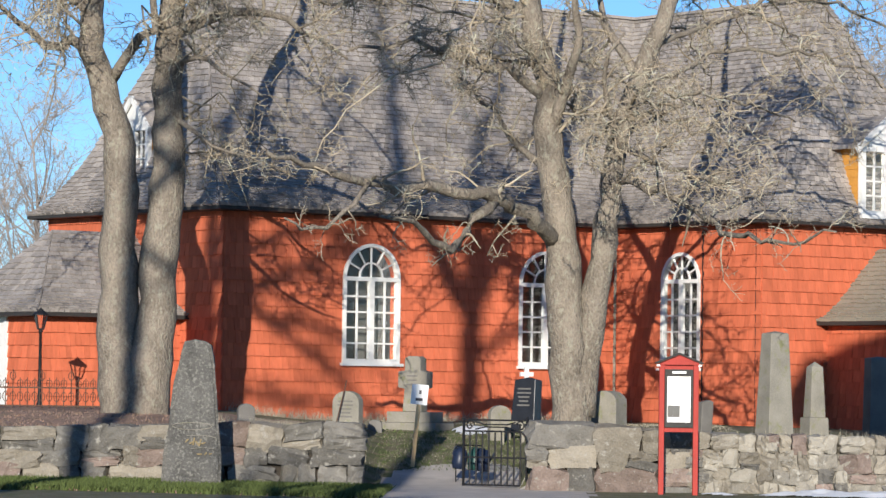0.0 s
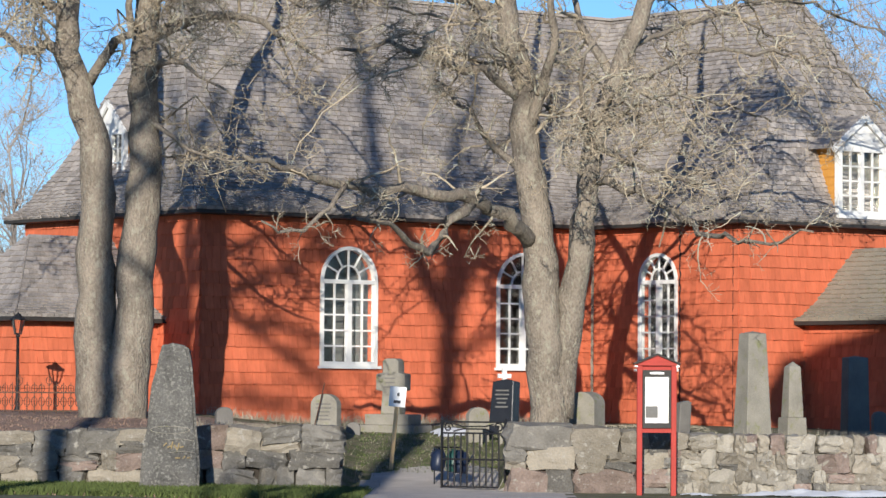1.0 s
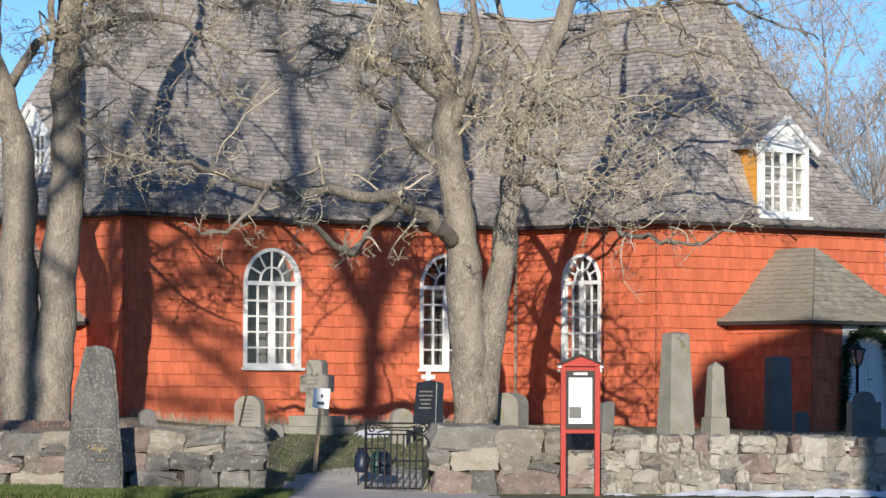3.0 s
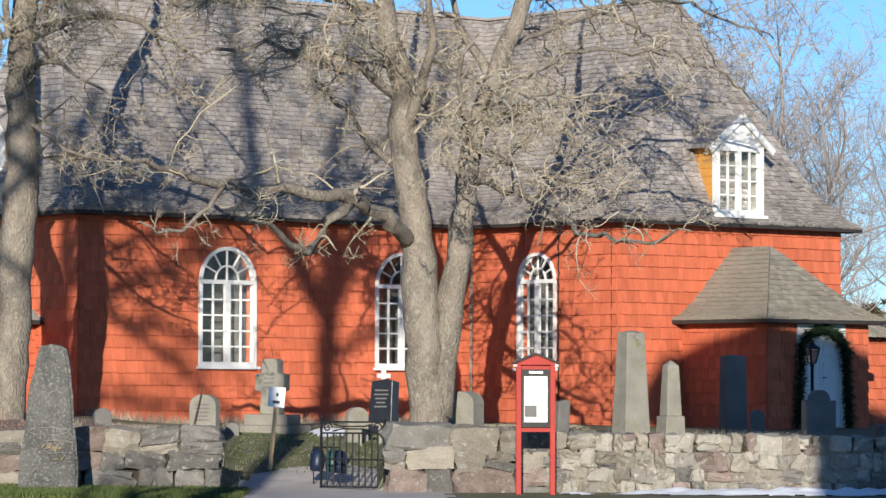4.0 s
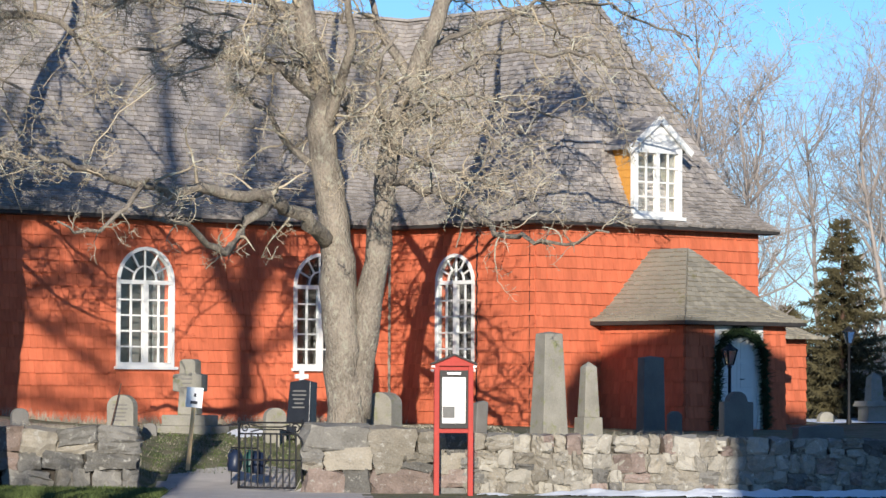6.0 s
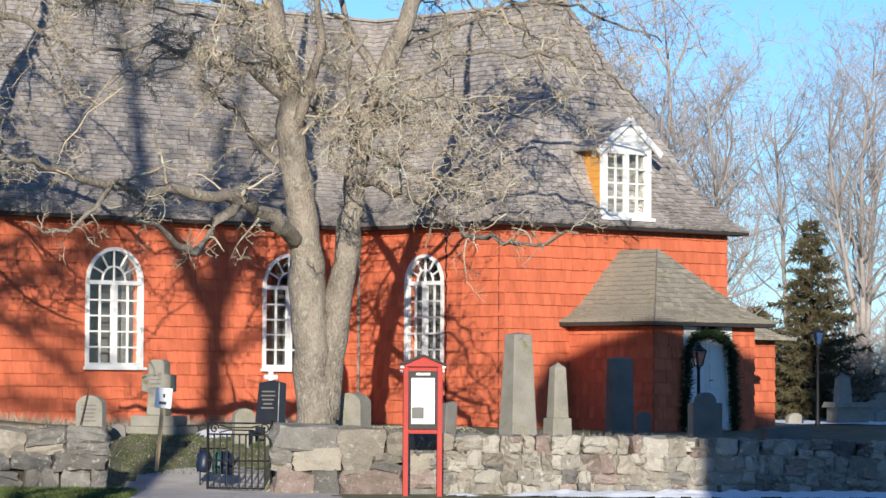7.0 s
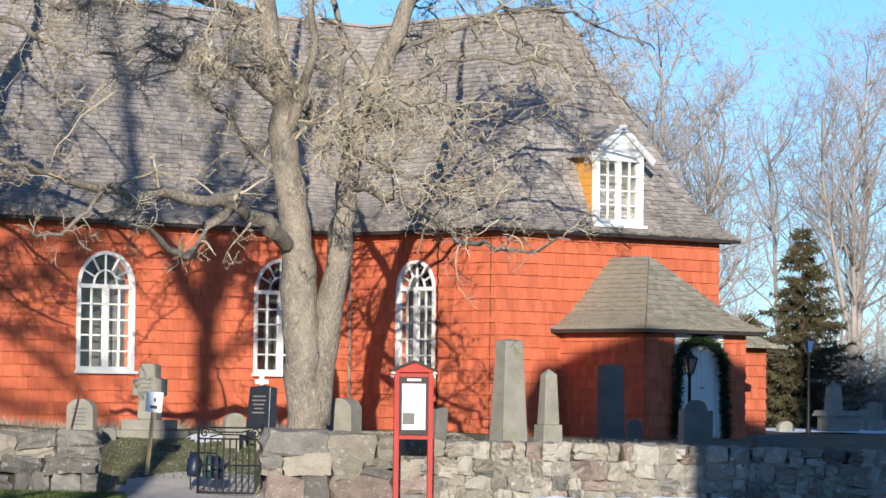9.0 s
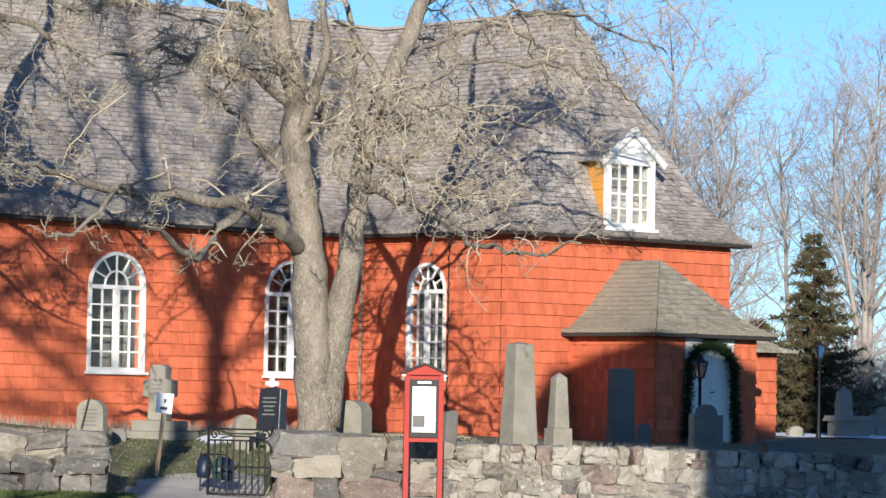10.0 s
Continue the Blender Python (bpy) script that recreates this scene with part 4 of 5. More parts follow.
obelisk("tall olive-grey granite obelisk with a worn top", on_ground(4.33, 61.5, 28), 0.50, 0.46, 1.86, 0.70, 0.10, GRANITE, 0.04)
obelisk("lower granite obelisk with a pointed top on a block", on_ground(5.13, 63.0, 25), 0.30, 0.28, 1.30, 0.74, 0.42, GRANITE, 0.10, 0.045)
obelisk("dark granite pillar stone with a notched top", on_ground(6.34, 64.2, 20), 0.44, 0.32, 1.50, 0.88, 0.06, GRANITE_GREY, 0.03)
headstone("small dark rounded headstone", on_ground(6.66, 63.2, 20), 0.26, 0.58, 0.12, "round", GRANITE_GREY)
headstone("tall grey headstone with a rounded shoulder top", on_ground(7.60, 62.0, 22), 0.58, 0.96, 0.2, "shoulder", GRANITE_GREY)
headstone("low dark block stone beside the yard", on_ground(9.6, 66, 15), 0.9, 0.28, 0.3, "flat", GRANITE_GREY)
obelisk("pale far obelisk among the graves", on_ground(14.5, 90, 20), 0.42, 0.4, 1.15, 0.7, 0.08, GRANITE, 0.12)
obelisk("pale far obelisk lost among the bushes", on_ground(12.0, 92, 20), 0.30, 0.3, 0.75, 0.8, 0.08, GRANITE, 0.05)
for x, y, w, h, sh in ((15.6, 92, 0.4, 0.6, "round"), (16.2, 94, 0.5, 0.8, "point"), (15.2, 88, 0.5, 0.35, "flat"), (12.4, 84, 0.4, 0.3, "round"), (11.6, 86, 0.4, 0.35, "flat"), (16.9, 90, 0.4, 0.7, "shoulder")):
    headstone("small far headstone in the winter yard", on_ground(x, y, 20), w, h, 0.18, sh, GRANITE, group="far headstones")
tomb = thing("chest_tomb", "grey stone chest tomb with a flat lid", "tomb", on_ground(13.9, 85.5, 15))
m = Mesh()
m.box(-0.42, 0.42, -0.3, 0.3, 0, 0.42)
part("chest", m, GRANITE, tomb, bevel=0.015)
m = Mesh()
m.box(-0.52, 0.52, -0.4, 0.4, 0.42, 0.55, 0.05)
part("lid", m, GRANITE, tomb, bevel=0.012)

# ---- rune stone ----
rune = thing("rune_stone", "tall dark lichen-spotted rune stone standing in grass", "rune stone", (-5.02, 55.5, ground_z(-5, 55.5), -3, 0, 6))
bm = bmesh.new()
outl = [(-0.50, -0.3), (0.44, -0.3), (0.43, 0.3), (0.40, 0.9), (0.36, 1.5), (0.30, 2.0), (0.27, 2.19), (0.18, 2.25), (0.02, 2.27), (-0.13, 2.23), (-0.20, 2.05), (-0.30, 1.6), (-0.37, 1.1), (-0.44, 0.5), (-0.48, 0.1)]
vs = [bm.verts.new((x, -0.16, z)) for x, z in outl]
fc = bm.faces.new(vs)
ex = bmesh.ops.extrude_face_region(bm, geom=[fc])
bmesh.ops.translate(bm, verts=[v for v in ex["geom"] if isinstance(v, bmesh.types.BMVert)], vec=(0, 0.32, 0))
bmesh.ops.recalc_face_normals(bm, faces=bm.faces)
bmesh.ops.bevel(bm, geom=[e for e in bm.edges if abs(e.verts[0].co.y - e.verts[1].co.y) < 0.01], offset=0.05, segments=2, affect="EDGES")
bmesh.ops.triangulate(bm, faces=[f for f in bm.faces if len(f.verts) > 4])
bmesh.ops.subdivide_edges(bm, edges=bm.edges, cuts=3, use_grid_fill=True)
for v in bm.verts:
    v.co += noise.noise_vector(v.co * 2.5) * 0.03 + noise.noise_vector(v.co * 9) * 0.008
me = bpy.data.meshes.new("slab")
bm.to_mesh(me)
bm.free()
me.materials.append(RUNE)
part("slab", me, None, rune)
m = Mesh()
m.tube([(-0.02 + 0.30 * math.cos(a), -0.185, 0.93 + 0.055 * math.sin(a)) for a in [6.28 * k / 24 for k in range(25)]], [0.006] * 25, 4)
m.tube([(-0.10, -0.20, 0.78), (0.18, -0.19, 0.79), (0.34, -0.18, 0.76)], [0.006] * 3, 4)
m.tube([(-0.05, -0.20, 0.58), (0.2, -0.195, 0.60), (0.36, -0.19, 0.58)], [0.006] * 3, 4)
part("carved_line", m, GRANITE, rune)
m = Mesh()
for x, z, dx, dz in ((-0.12, 0.68, 0.05, 0.05), (-0.06, 0.66, 0.07, 0.03), (0.0, 0.64, 0.02, 0.11), (0.04, 0.70, 0.06, -0.08), (0.10, 0.64, 0.02, 0.09), (0.13, 0.66, 0.06, 0.02), (0.06, 0.50, 0.08, 0.0), (0.18, 0.49, 0.03, 0.04), (0.24, 0.50, 0.05, 0.01)):
    m.bar((x, -0.20, z), (x + dx, -0.20, z + dz), 0.02, 0.012)
tagged(part("gilding", m, GOLD, rune, "traces of gilded carving"), kind="stuff")


# ---- lamps ----
def lamp(label, at, h):
    g = thing("lamp_post", label, "lamp post", at, "yard lamps")
    m = Mesh()
    m.lathe([(0.06, 0), (0.06, 0.12), (0.035, 0.2), (0.028, h - 0.42), (0.05, h - 0.40), (0.02, h - 0.36)], sides=10)
    part("post", m, IRON, g, smooth=True)
    m = Mesh()
    for k in range(4):
        a = math.pi / 4 + k * math.pi / 2
        m.bar((0.07 * math.cos(a), 0.07 * math.sin(a), h - 0.36), (0.14 * math.cos(a), 0.14 * math.sin(a), h - 0.10), 0.018)
    m.box(-0.055, 0.055, -0.055, 0.055, h - 0.37, h - 0.35)
    hd = part("lantern_frame", m, IRON, g)
    m = Mesh()
    m.lathe([(0.165, h - 0.10), (0.16, h - 0.085), (0.06, h - 0.02), (0.05, h), (0.02, h + 0.02), (0.0, h + 0.05)], sides=8)
    part("cap", m, IRON, hd)
    for k in range(4):
        a = math.pi / 2 * k
        c, s = math.cos(a), math.sin(a)
        m = Mesh()
        w0, w1 = 0.045, 0.092
        m.add([(c * 0.05 - s * w0, s * 0.05 + c * w0, h - 0.35), (c * 0.05 + s * w0, s * 0.05 - c * w0, h - 0.35), (c * 0.098 + s * w1, s * 0.098 - c * w1, h - 0.105), (c * 0.098 - s * w1, s * 0.098 + c * w1, h - 0.105)], [(0, 1, 2, 3)])
        part("pane", m, GLASS, hd).visible_shadow = False
    return g


lamp("black iron lamp post beside the vestry", on_ground(-8.80, 66, 20), 1.86)
lamp("black iron lamp post by the porch door", on_ground(7.80, 64.6, 20), 1.76)
lamp("black iron lamp post at the far yard", on_ground(12.33, 80, 20), 2.2)

# ---- ornate grave fence ----
fence = thing("iron_fence", "rusty ornate cast-iron grave fence on the raised yard", "fence", (-10.6, 64.0, ground_z(-9, 64), 0, 0, 0))
for z in (0.10, 0.42):
    m = Mesh()
    m.box(0, 3.4, -0.01, 0.01, z - 0.012, z + 0.012)
    part("rail", m, RUST, fence)
for k in range(27):
    x = 0.03 + k * 0.13
    tall = 0.74 if k % 4 == 0 else 0.6
    m = Mesh()
    m.tube([(x, 0, -0.02), (x, 0, tall)], [0.011, 0.008], 5)
    part("picket", m, RUST, fence)
    m = Mesh()
    m.tube([(x + 0.05 * math.cos(a), 0, 0.26 + 0.085 * math.sin(a)) for a in [6.28 * j / 10 for j in range(11)]], [0.008] * 11, 4)
    part("scroll", m, RUST, fence)
    for s in (-1, 1):
        m = Mesh()
        z = tall - 0.2
        m.tube([(x, 0, z), (x + s * 0.05, 0, z + 0.06), (x + s * 0.045, 0, z + 0.13), (x + s * 0.015, 0, z + 0.16)], [0.008] * 4, 4)
        part("finial", m, RUST, fence)

# ---- trees ----
def wander(p, d, length, n, rnd, bend=0.25, lift=0.0):
    """Points of a gnarled branch."""
    pts, d = [Vector(p)], Vector(d).normalized()
    for _ in range(n):
        d = (d + Vector((rnd.gauss(0, bend), rnd.gauss(0, bend), rnd.gauss(0, bend) + lift))).normalized()
        pts.append(pts[-1] + d * length / n)
    return pts


def side_way(axis, rnd, spread, up):
    """A way that leaves an axis at an angle."""
    s = Vector((rnd.gauss(0, 1), rnd.gauss(0, 1), rnd.gauss(0, 1)))
    s = (s - axis * s.dot(axis)).normalized()
    return (axis * (1 - spread) + s * spread + Vector((0, 0, up))).normalized()


def at_t(pts, t):
    k = min(int(t * (len(pts) - 1)), len(pts) - 2)
    f = t * (len(pts) - 1) - k
    return pts[k].lerp(pts[k + 1], f), (pts[k + 1] - pts[k]).normalized()


def twigs_on(m, pts, rnd, n, lo, hi, r, deep, bend, up, spread=0.75, thin=0.0035):
    """Side shoots on a branch, with shoots of their own."""
    for _ in range(n):
        p, ax = at_t(pts, rnd.uniform(0.15, 1.0))
        length = rnd.uniform(lo, hi)
        n = 5 if deep else 3
        q = wander(p, side_way(ax, rnd, spread, up), length, n, rnd, bend, up * 0.2)
        m.tube(q, [max(thin, r * (1 - 0.6 * k / n)) for k in range(n + 1)], 3, cap=False)
        if deep:
            twigs_on(m, q, rnd, deep[0], lo * 0.45, hi * 0.45, max(thin, r * 0.6), deep[1:], bend, up, spread, thin)


def limb_line(spec, rnd, jitter=0.05):
    """A limb through rough way points: smoothed and gnarled a little."""
    pts = [Vector(p) for p in spec]
    out = []
    for i in range(len(pts) - 1):
        a, b = pts[max(i - 1, 0)], pts[min(i + 2, len(pts) - 1)]
        p, q = pts[i], pts[i + 1]
        n = max(2, int((q - p).length / 0.3))
        for k in range(n):
            t = k / n
            h = 0.5 * ((2 * p) + (q - a) * t + (2 * a - 5 * p + 4 * q - b) * t * t + (3 * p - a - 3 * q + b) * t * t * t)
            out.append(h + Vector((rnd.gauss(0, jitter), rnd.gauss(0, jitter), rnd.gauss(0, jitter))) * (0.3 + 0.7 * min(1, i)))
    out.append(pts[-1])
    return out


def dress(wood, twig, pts, r0, r1, rnd, per_m, lo, hi, up, twn, bend=0.26, start=0.15, spread=0.78):
    """Branches along a limb, thick ones to the wood, fine ones to the twigs."""
    length = sum((pts[i + 1] - pts[i]).length for i in range(len(pts) - 1))
    for _ in range(int(length * per_m)):
        t = rnd.uniform(start, 1.0)
        p, ax = at_t(pts, t)
        le = rnd.uniform(lo, hi) * (1.1 - 0.4 * t)
        q = wander(p, side_way(ax, rnd, spread, up), le, 7, rnd, bend, up * 0.15)
        r = min(0.034, (r0 + (r1 - r0) * t) * 0.5) * rnd.uniform(0.5, 1.0)
        wood.tube(q, [r * (1 - 0.8 * k / 7) + 0.003 for k in range(8)], 5, cap=False)
        twigs_on(twig, q, rnd, int(twn * le), 0.16, 0.62, 0.0085, (3, 2), bend * 1.15, up)


def trunk_tube(m, pts, r0, r1, rnd, sides=14, power=1.0):
    n = len(pts)
    rad = [r1 + (r0 - r1) * (1 - k / (n - 1)) ** power for k in range(n)]
    rad = [r * (1 + 0.05 * rnd.gauss(0, 1)) for r in rad]
    i0 = len(m.v)
    m.tube(pts, rad, sides)
    for i in range(i0, len(m.v)):
        v = Vector(m.v[i])
        m.v[i] = tuple(v + noise.noise_vector(v * 2.2) * r1 * 0.30 + noise.noise_vector(v * 7) * r1 * 0.08)


def spray(stem, rnd, z_from, x_to, y_to, z_to):
    """A thin branch that leaves a stem, arches out and droops at its tip."""
    start = min(stem, key=lambda p: abs(p.z - z_from))
    tip = Vector((rnd.uniform(*x_to), rnd.uniform(*y_to), rnd.uniform(*z_to)))
    out = []
    for k in range(6):
        t = k / 5
        p = start.lerp(tip, t)
        p.z += (0.5 + 0.12 * (tip - start).length) * 4 * t * (1 - t) * rnd.uniform(0.3, 0.7)
        out.append(p + Vector((rnd.gauss(0, 0.10), rnd.gauss(0, 0.10), rnd.gauss(0, 0.10))) * (1 if 0 < k < 5 else 0))
    return out


def yard_tree(label, seed, stems, limbs, per_m, twn, sprays=()):
    """An old forked tree: stems and limbs as (way points, thick end, thin end)."""
    rnd = random.Random(seed)
    g = thing("tree", label, "tree", tuple(stems[0][0][0]), "old yard trees")
    back = Matrix.Translation(-Vector(stems[0][0][0]))
    tw = Mesh()
    lines = []
    for spec, r0, r1 in stems:
        m = Mesh()
        pts = limb_line(spec, rnd, 0.025)
        lines.append(pts)
        trunk_tube(m, pts, r0, r1, rnd)
        o = part("trunk", m, BARK, g, smooth=True)
        o.matrix_local = back
    wood = Mesh()
    for spec, r0, r1, lo, hi, up in limbs:
        m = Mesh()
        pts = limb_line(spec, rnd, 0.045)
        trunk_tube(m, pts, r0, r1, rnd, 9, 1.0)
        o = part("limb", m, BARK, g, smooth=True)
        o.matrix_local = back
        low = max(p[2] for p in spec) < 5.7 or max(p[0] for p in spec) > 4.5
        dress(wood, tw, pts, r0, r1, rnd, per_m * (0.6 if low else 1.0), lo, hi, up, twn * (0.6 if low else 1.0))
    for n, stem, z0, z1, x_to, y_to, z_to in sprays:
        for _ in range(n):
            pts = limb_line(spray(lines[stem], rnd, rnd.uniform(z0, z1), x_to, y_to, z_to), rnd, 0.045)
            r = rnd.uniform(0.020, 0.042)
            trunk_tube(wood, pts, r, 0.008, rnd, 6, 1.0)
            dress(wood, tw, pts, r, 0.01, rnd, 3.2, 0.25, 1.0, -0.02, 6.0, 0.3, 0.2)
    o = tagged(part("branchwork", wood, TWIG, g, smooth=True), kind="stuff")
    o.matrix_local = back
    o = part("crown", tw, TWIG, g, "dense bare lichen-grey twigs")
    o.matrix_local = back
    tagged(o, kind="stuff")
    return g


yard_tree("old forked bare tree with lichen-grey bark behind the gate wall", 7,
    [([(0.88, 62.5, 0.7), (0.88, 62.5, 1.3), (0.83, 62.5, 2.4), (0.72, 62.5, 3.5), (0.66, 62.5, 4.6), (0.42, 62.5, 5.9), (0.42, 62.5, 6.9), (0.17, 62.6, 7.8), (0.05, 62.7, 8.6), (-0.1, 62.8, 10.2), (-0.3, 62.9, 12.0), (-0.2, 63.0, 14.5)], 0.36, 0.03),
     ([(1.04, 62.55, 1.2), (1.14, 62.55, 2.2), (1.34, 62.5, 3.6), (1.55, 62.5, 5.1), (1.66, 62.5, 5.95), (1.90, 62.6, 6.8), (2.18, 62.7, 7.5), (2.56, 62.8, 8.4), (3.0, 62.8, 9.8), (3.3, 62.8, 11.5), (3.4, 62.9, 13.5)], 0.29, 0.03)],
    [([(0.55, 62.4, 4.2), (0.2, 61.42, 4.51), (-0.52, 60.45, 4.82), (-1.53, 59.19, 4.89), (-2.59, 57.95, 4.92), (-3.28, 57.0, 5.12), (-3.98, 55.96, 5.25)], 0.15, 0.035, 0.4, 1.3, 0.05),
     ([(-0.44, 60.45, 4.76), (-0.78, 59.73, 4.4), (-1.18, 58.83, 3.91), (-1.42, 58.33, 4.02), (-1.83, 57.34, 4.25), (-2.23, 56.54, 4.3)], 0.095, 0.025, 0.2, 0.8, -0.02),
     ([(-2.47, 58.01, 4.91), (-2.74, 57.55, 4.53), (-3.01, 57.15, 4.18), (-3.46, 56.75, 4.08), (-3.72, 56.36, 4.25)], 0.05, 0.015, 0.2, 0.7, -0.02),
     ([(1.7, 62.5, 5.25), (2.02, 61.62, 5.16), (2.9, 60.45, 4.64), (3.37, 59.48, 4.25), (3.71, 58.42, 4.12), (4.31, 57.38, 4.04), (4.91, 56.43, 4.14)], 0.086, 0.016, 0.3, 1.1, 0.03),
     ([(1.62, 62.4, 5.9), (2.16, 60.84, 5.52), (2.89, 59.29, 5.16), (3.59, 57.85, 4.81), (3.98, 56.61, 4.38)], 0.061, 0.015, 0.3, 1.3, 0.0),
     ([(0.45, 62.5, 6.6), (-0.1, 62.1, 7.0), (-0.9, 61.6, 7.2), (-1.9, 61.2, 7.5), (-3.0, 60.9, 7.3)], 0.10, 0.02, 0.5, 1.6, 0.02),
     ([(0.42, 62.5, 6.0), (0.7, 62.0, 6.8), (0.95, 61.6, 7.5), (0.8, 61.2, 8.3), (1.2, 61.0, 9.2)], 0.12, 0.03, 0.5, 1.5, 0.0),
     ([(1.68, 62.5, 6.0), (2.25, 63.45, 6.42), (3.15, 64.58, 6.85), (4.08, 65.79, 6.87), (5.06, 67.1, 6.66)], 0.054, 0.016, 0.5, 1.5, -0.02),
     ([(1.95, 62.6, 6.9), (2.86, 63.44, 7.31), (3.95, 64.27, 7.74), (5.19, 65.08, 7.75), (6.37, 65.99, 7.43), (7.26, 67.1, 6.77)], 0.054, 0.016, 0.5, 1.6, -0.03),
     ([(2.2, 62.7, 7.6), (3.28, 64.16, 8.16), (4.62, 65.42, 8.74), (6.02, 66.65, 8.7), (7.48, 67.98, 8.31)], 0.054, 0.016, 0.6, 1.7, -0.04),
     ([(0.1, 62.7, 8.2), (-0.9, 62.5, 8.5), (-2.0, 62.2, 8.6), (-3.2, 62.0, 8.2)], 0.10, 0.02, 0.6, 1.6, -0.05),
     ([(1.62, 62.5, 5.7), (1.5, 62.0, 6.3), (1.4, 61.5, 7.0), (1.7, 61.2, 7.7)], 0.09, 0.02, 0.5, 1.4, 0.0),
     ([(2.0, 62.6, 7.0), (1.6, 63.2, 7.8), (1.3, 63.6, 8.6), (1.0, 64.0, 9.4)], 0.10, 0.03, 0.5, 1.4, 0.0),
     ([(0.45, 62.6, 5.4), (-0.05, 63.2, 5.9), (-0.5, 63.8, 6.5), (-1.2, 64.4, 7.2)], 0.08, 0.02, 0.5, 1.3, 0.0),
     ([(2.6, 62.8, 8.5), (3.72, 64.48, 9.45), (5.23, 66.35, 9.81), (6.82, 68.2, 9.52)], 0.05, 0.016, 0.6, 1.7, -0.06)],
    3.6, 7.5,
    [(4, 1, 6.0, 8.0, (1.9, 3.9), (56.5, 59.0), (4.6, 6.6)), (5, 1, 7.0, 10.5, (3.4, 6.6), (66.5, 70.0), (6.3, 8.6)),
     (5, 1, 8.0, 12.0, (5.4, 8.4), (65.5, 70.0), (7.2, 9.6)), (7, 0, 6.0, 9.5, (-3.6, 0.0), (58.5, 62.0), (5.4, 8.0)),
     (5, 0, 8.0, 12.0, (-4.5, -1.0), (59.0, 64.0), (6.4, 9.0)), (4, 0, 5.2, 7.5, (0.2, 2.4), (60.0, 66.0), (5.6, 8.0)), (2, 1, 5.6, 6.6, (0.9, 2.8), (57.5, 59.5), (4.3, 5.8))])

yard_tree("old bare tree forked into two stout stems on the raised yard", 8,
    [([(-6.80, 62.0, 0.8), (-6.84, 62.0, 1.3), (-6.92, 62.0, 2.5), (-6.95, 62.0, 3.6), (-6.94, 62.0, 4.6), (-7.03, 62.0, 6.0), (-7.25, 62.0, 6.8), (-7.46, 62.0, 7.4), (-7.5, 62.1, 8.4), (-7.6, 62.2, 10.0), (-7.9, 62.3, 12.0), (-8.0, 62.4, 14.0)], 0.42, 0.03),
     ([(-6.42, 62.0, 0.8), (-6.41, 62.0, 1.4), (-6.30, 62.0, 2.8), (-6.18, 62.0, 4.35), (-6.12, 62.0, 6.3), (-6.13, 62.0, 7.7), (-6.08, 62.0, 8.6), (-5.9, 62.1, 10.2), (-5.5, 62.2, 12.0), (-5.4, 62.3, 14.0)], 0.42, 0.03)],
    [([(-7.42, 62.0, 7.3), (-7.75, 61.8, 7.5), (-8.2, 61.6, 7.4), (-8.7, 61.4, 7.8), (-9.2, 61.2, 8.2)], 0.12, 0.03, 0.4, 1.4, 0.05),
     ([(-7.5, 62.0, 8.0), (-8.0, 61.8, 8.4), (-8.7, 61.5, 8.3), (-9.4, 61.3, 7.8)], 0.10, 0.02, 0.5, 1.5, -0.05),
     ([(-7.1, 62.0, 6.9), (-6.8, 61.7, 7.3), (-6.4, 61.5, 7.8), (-6.3, 61.3, 8.5)], 0.11, 0.05, 0.3, 1.1, 0.0),
     ([(-6.12, 62.0, 7.6), (-5.5, 61.8, 7.9), (-4.7, 61.6, 8.0), (-3.8, 61.4, 7.7), (-3.0, 61.2, 7.2)], 0.11, 0.02, 0.5, 1.7, -0.05),
     ([(-6.05, 62.0, 8.4), (-5.2, 61.6, 8.7), (-4.2, 61.3, 8.5), (-3.1, 61.1, 8.1)], 0.11, 0.02, 0.6, 1.8, -0.08),
     ([(-6.1, 61.9, 6.3), (-5.6, 61.6, 5.9), (-5.0, 61.4, 5.55), (-4.3, 61.2, 5.5)], 0.05, 0.012, 0.3, 1.0, -0.02),
     ([(-6.1, 62.1, 7.0), (-5.6, 61.2, 7.2), (-5.1, 60.8, 6.9), (-4.4, 60.6, 6.5)], 0.07, 0.015, 0.4, 1.5, -0.04)],
    3.6, 7.5,
    [(8, 1, 7.0, 12.0, (-5.6, -2.6), (58.5, 63.0), (6.4, 8.8)), (6, 1, 7.0, 10.0, (-6.6, -4.0), (58.5, 62.0), (5.8, 8.2)), (11, 0, 7.0, 11.0, (-9.8, -7.4), (58.5, 62.5), (5.9, 8.6)),
     (4, 1, 5.5, 6.6, (-5.2, -3.8), (62.2, 63.8), (4.6, 5.6))])


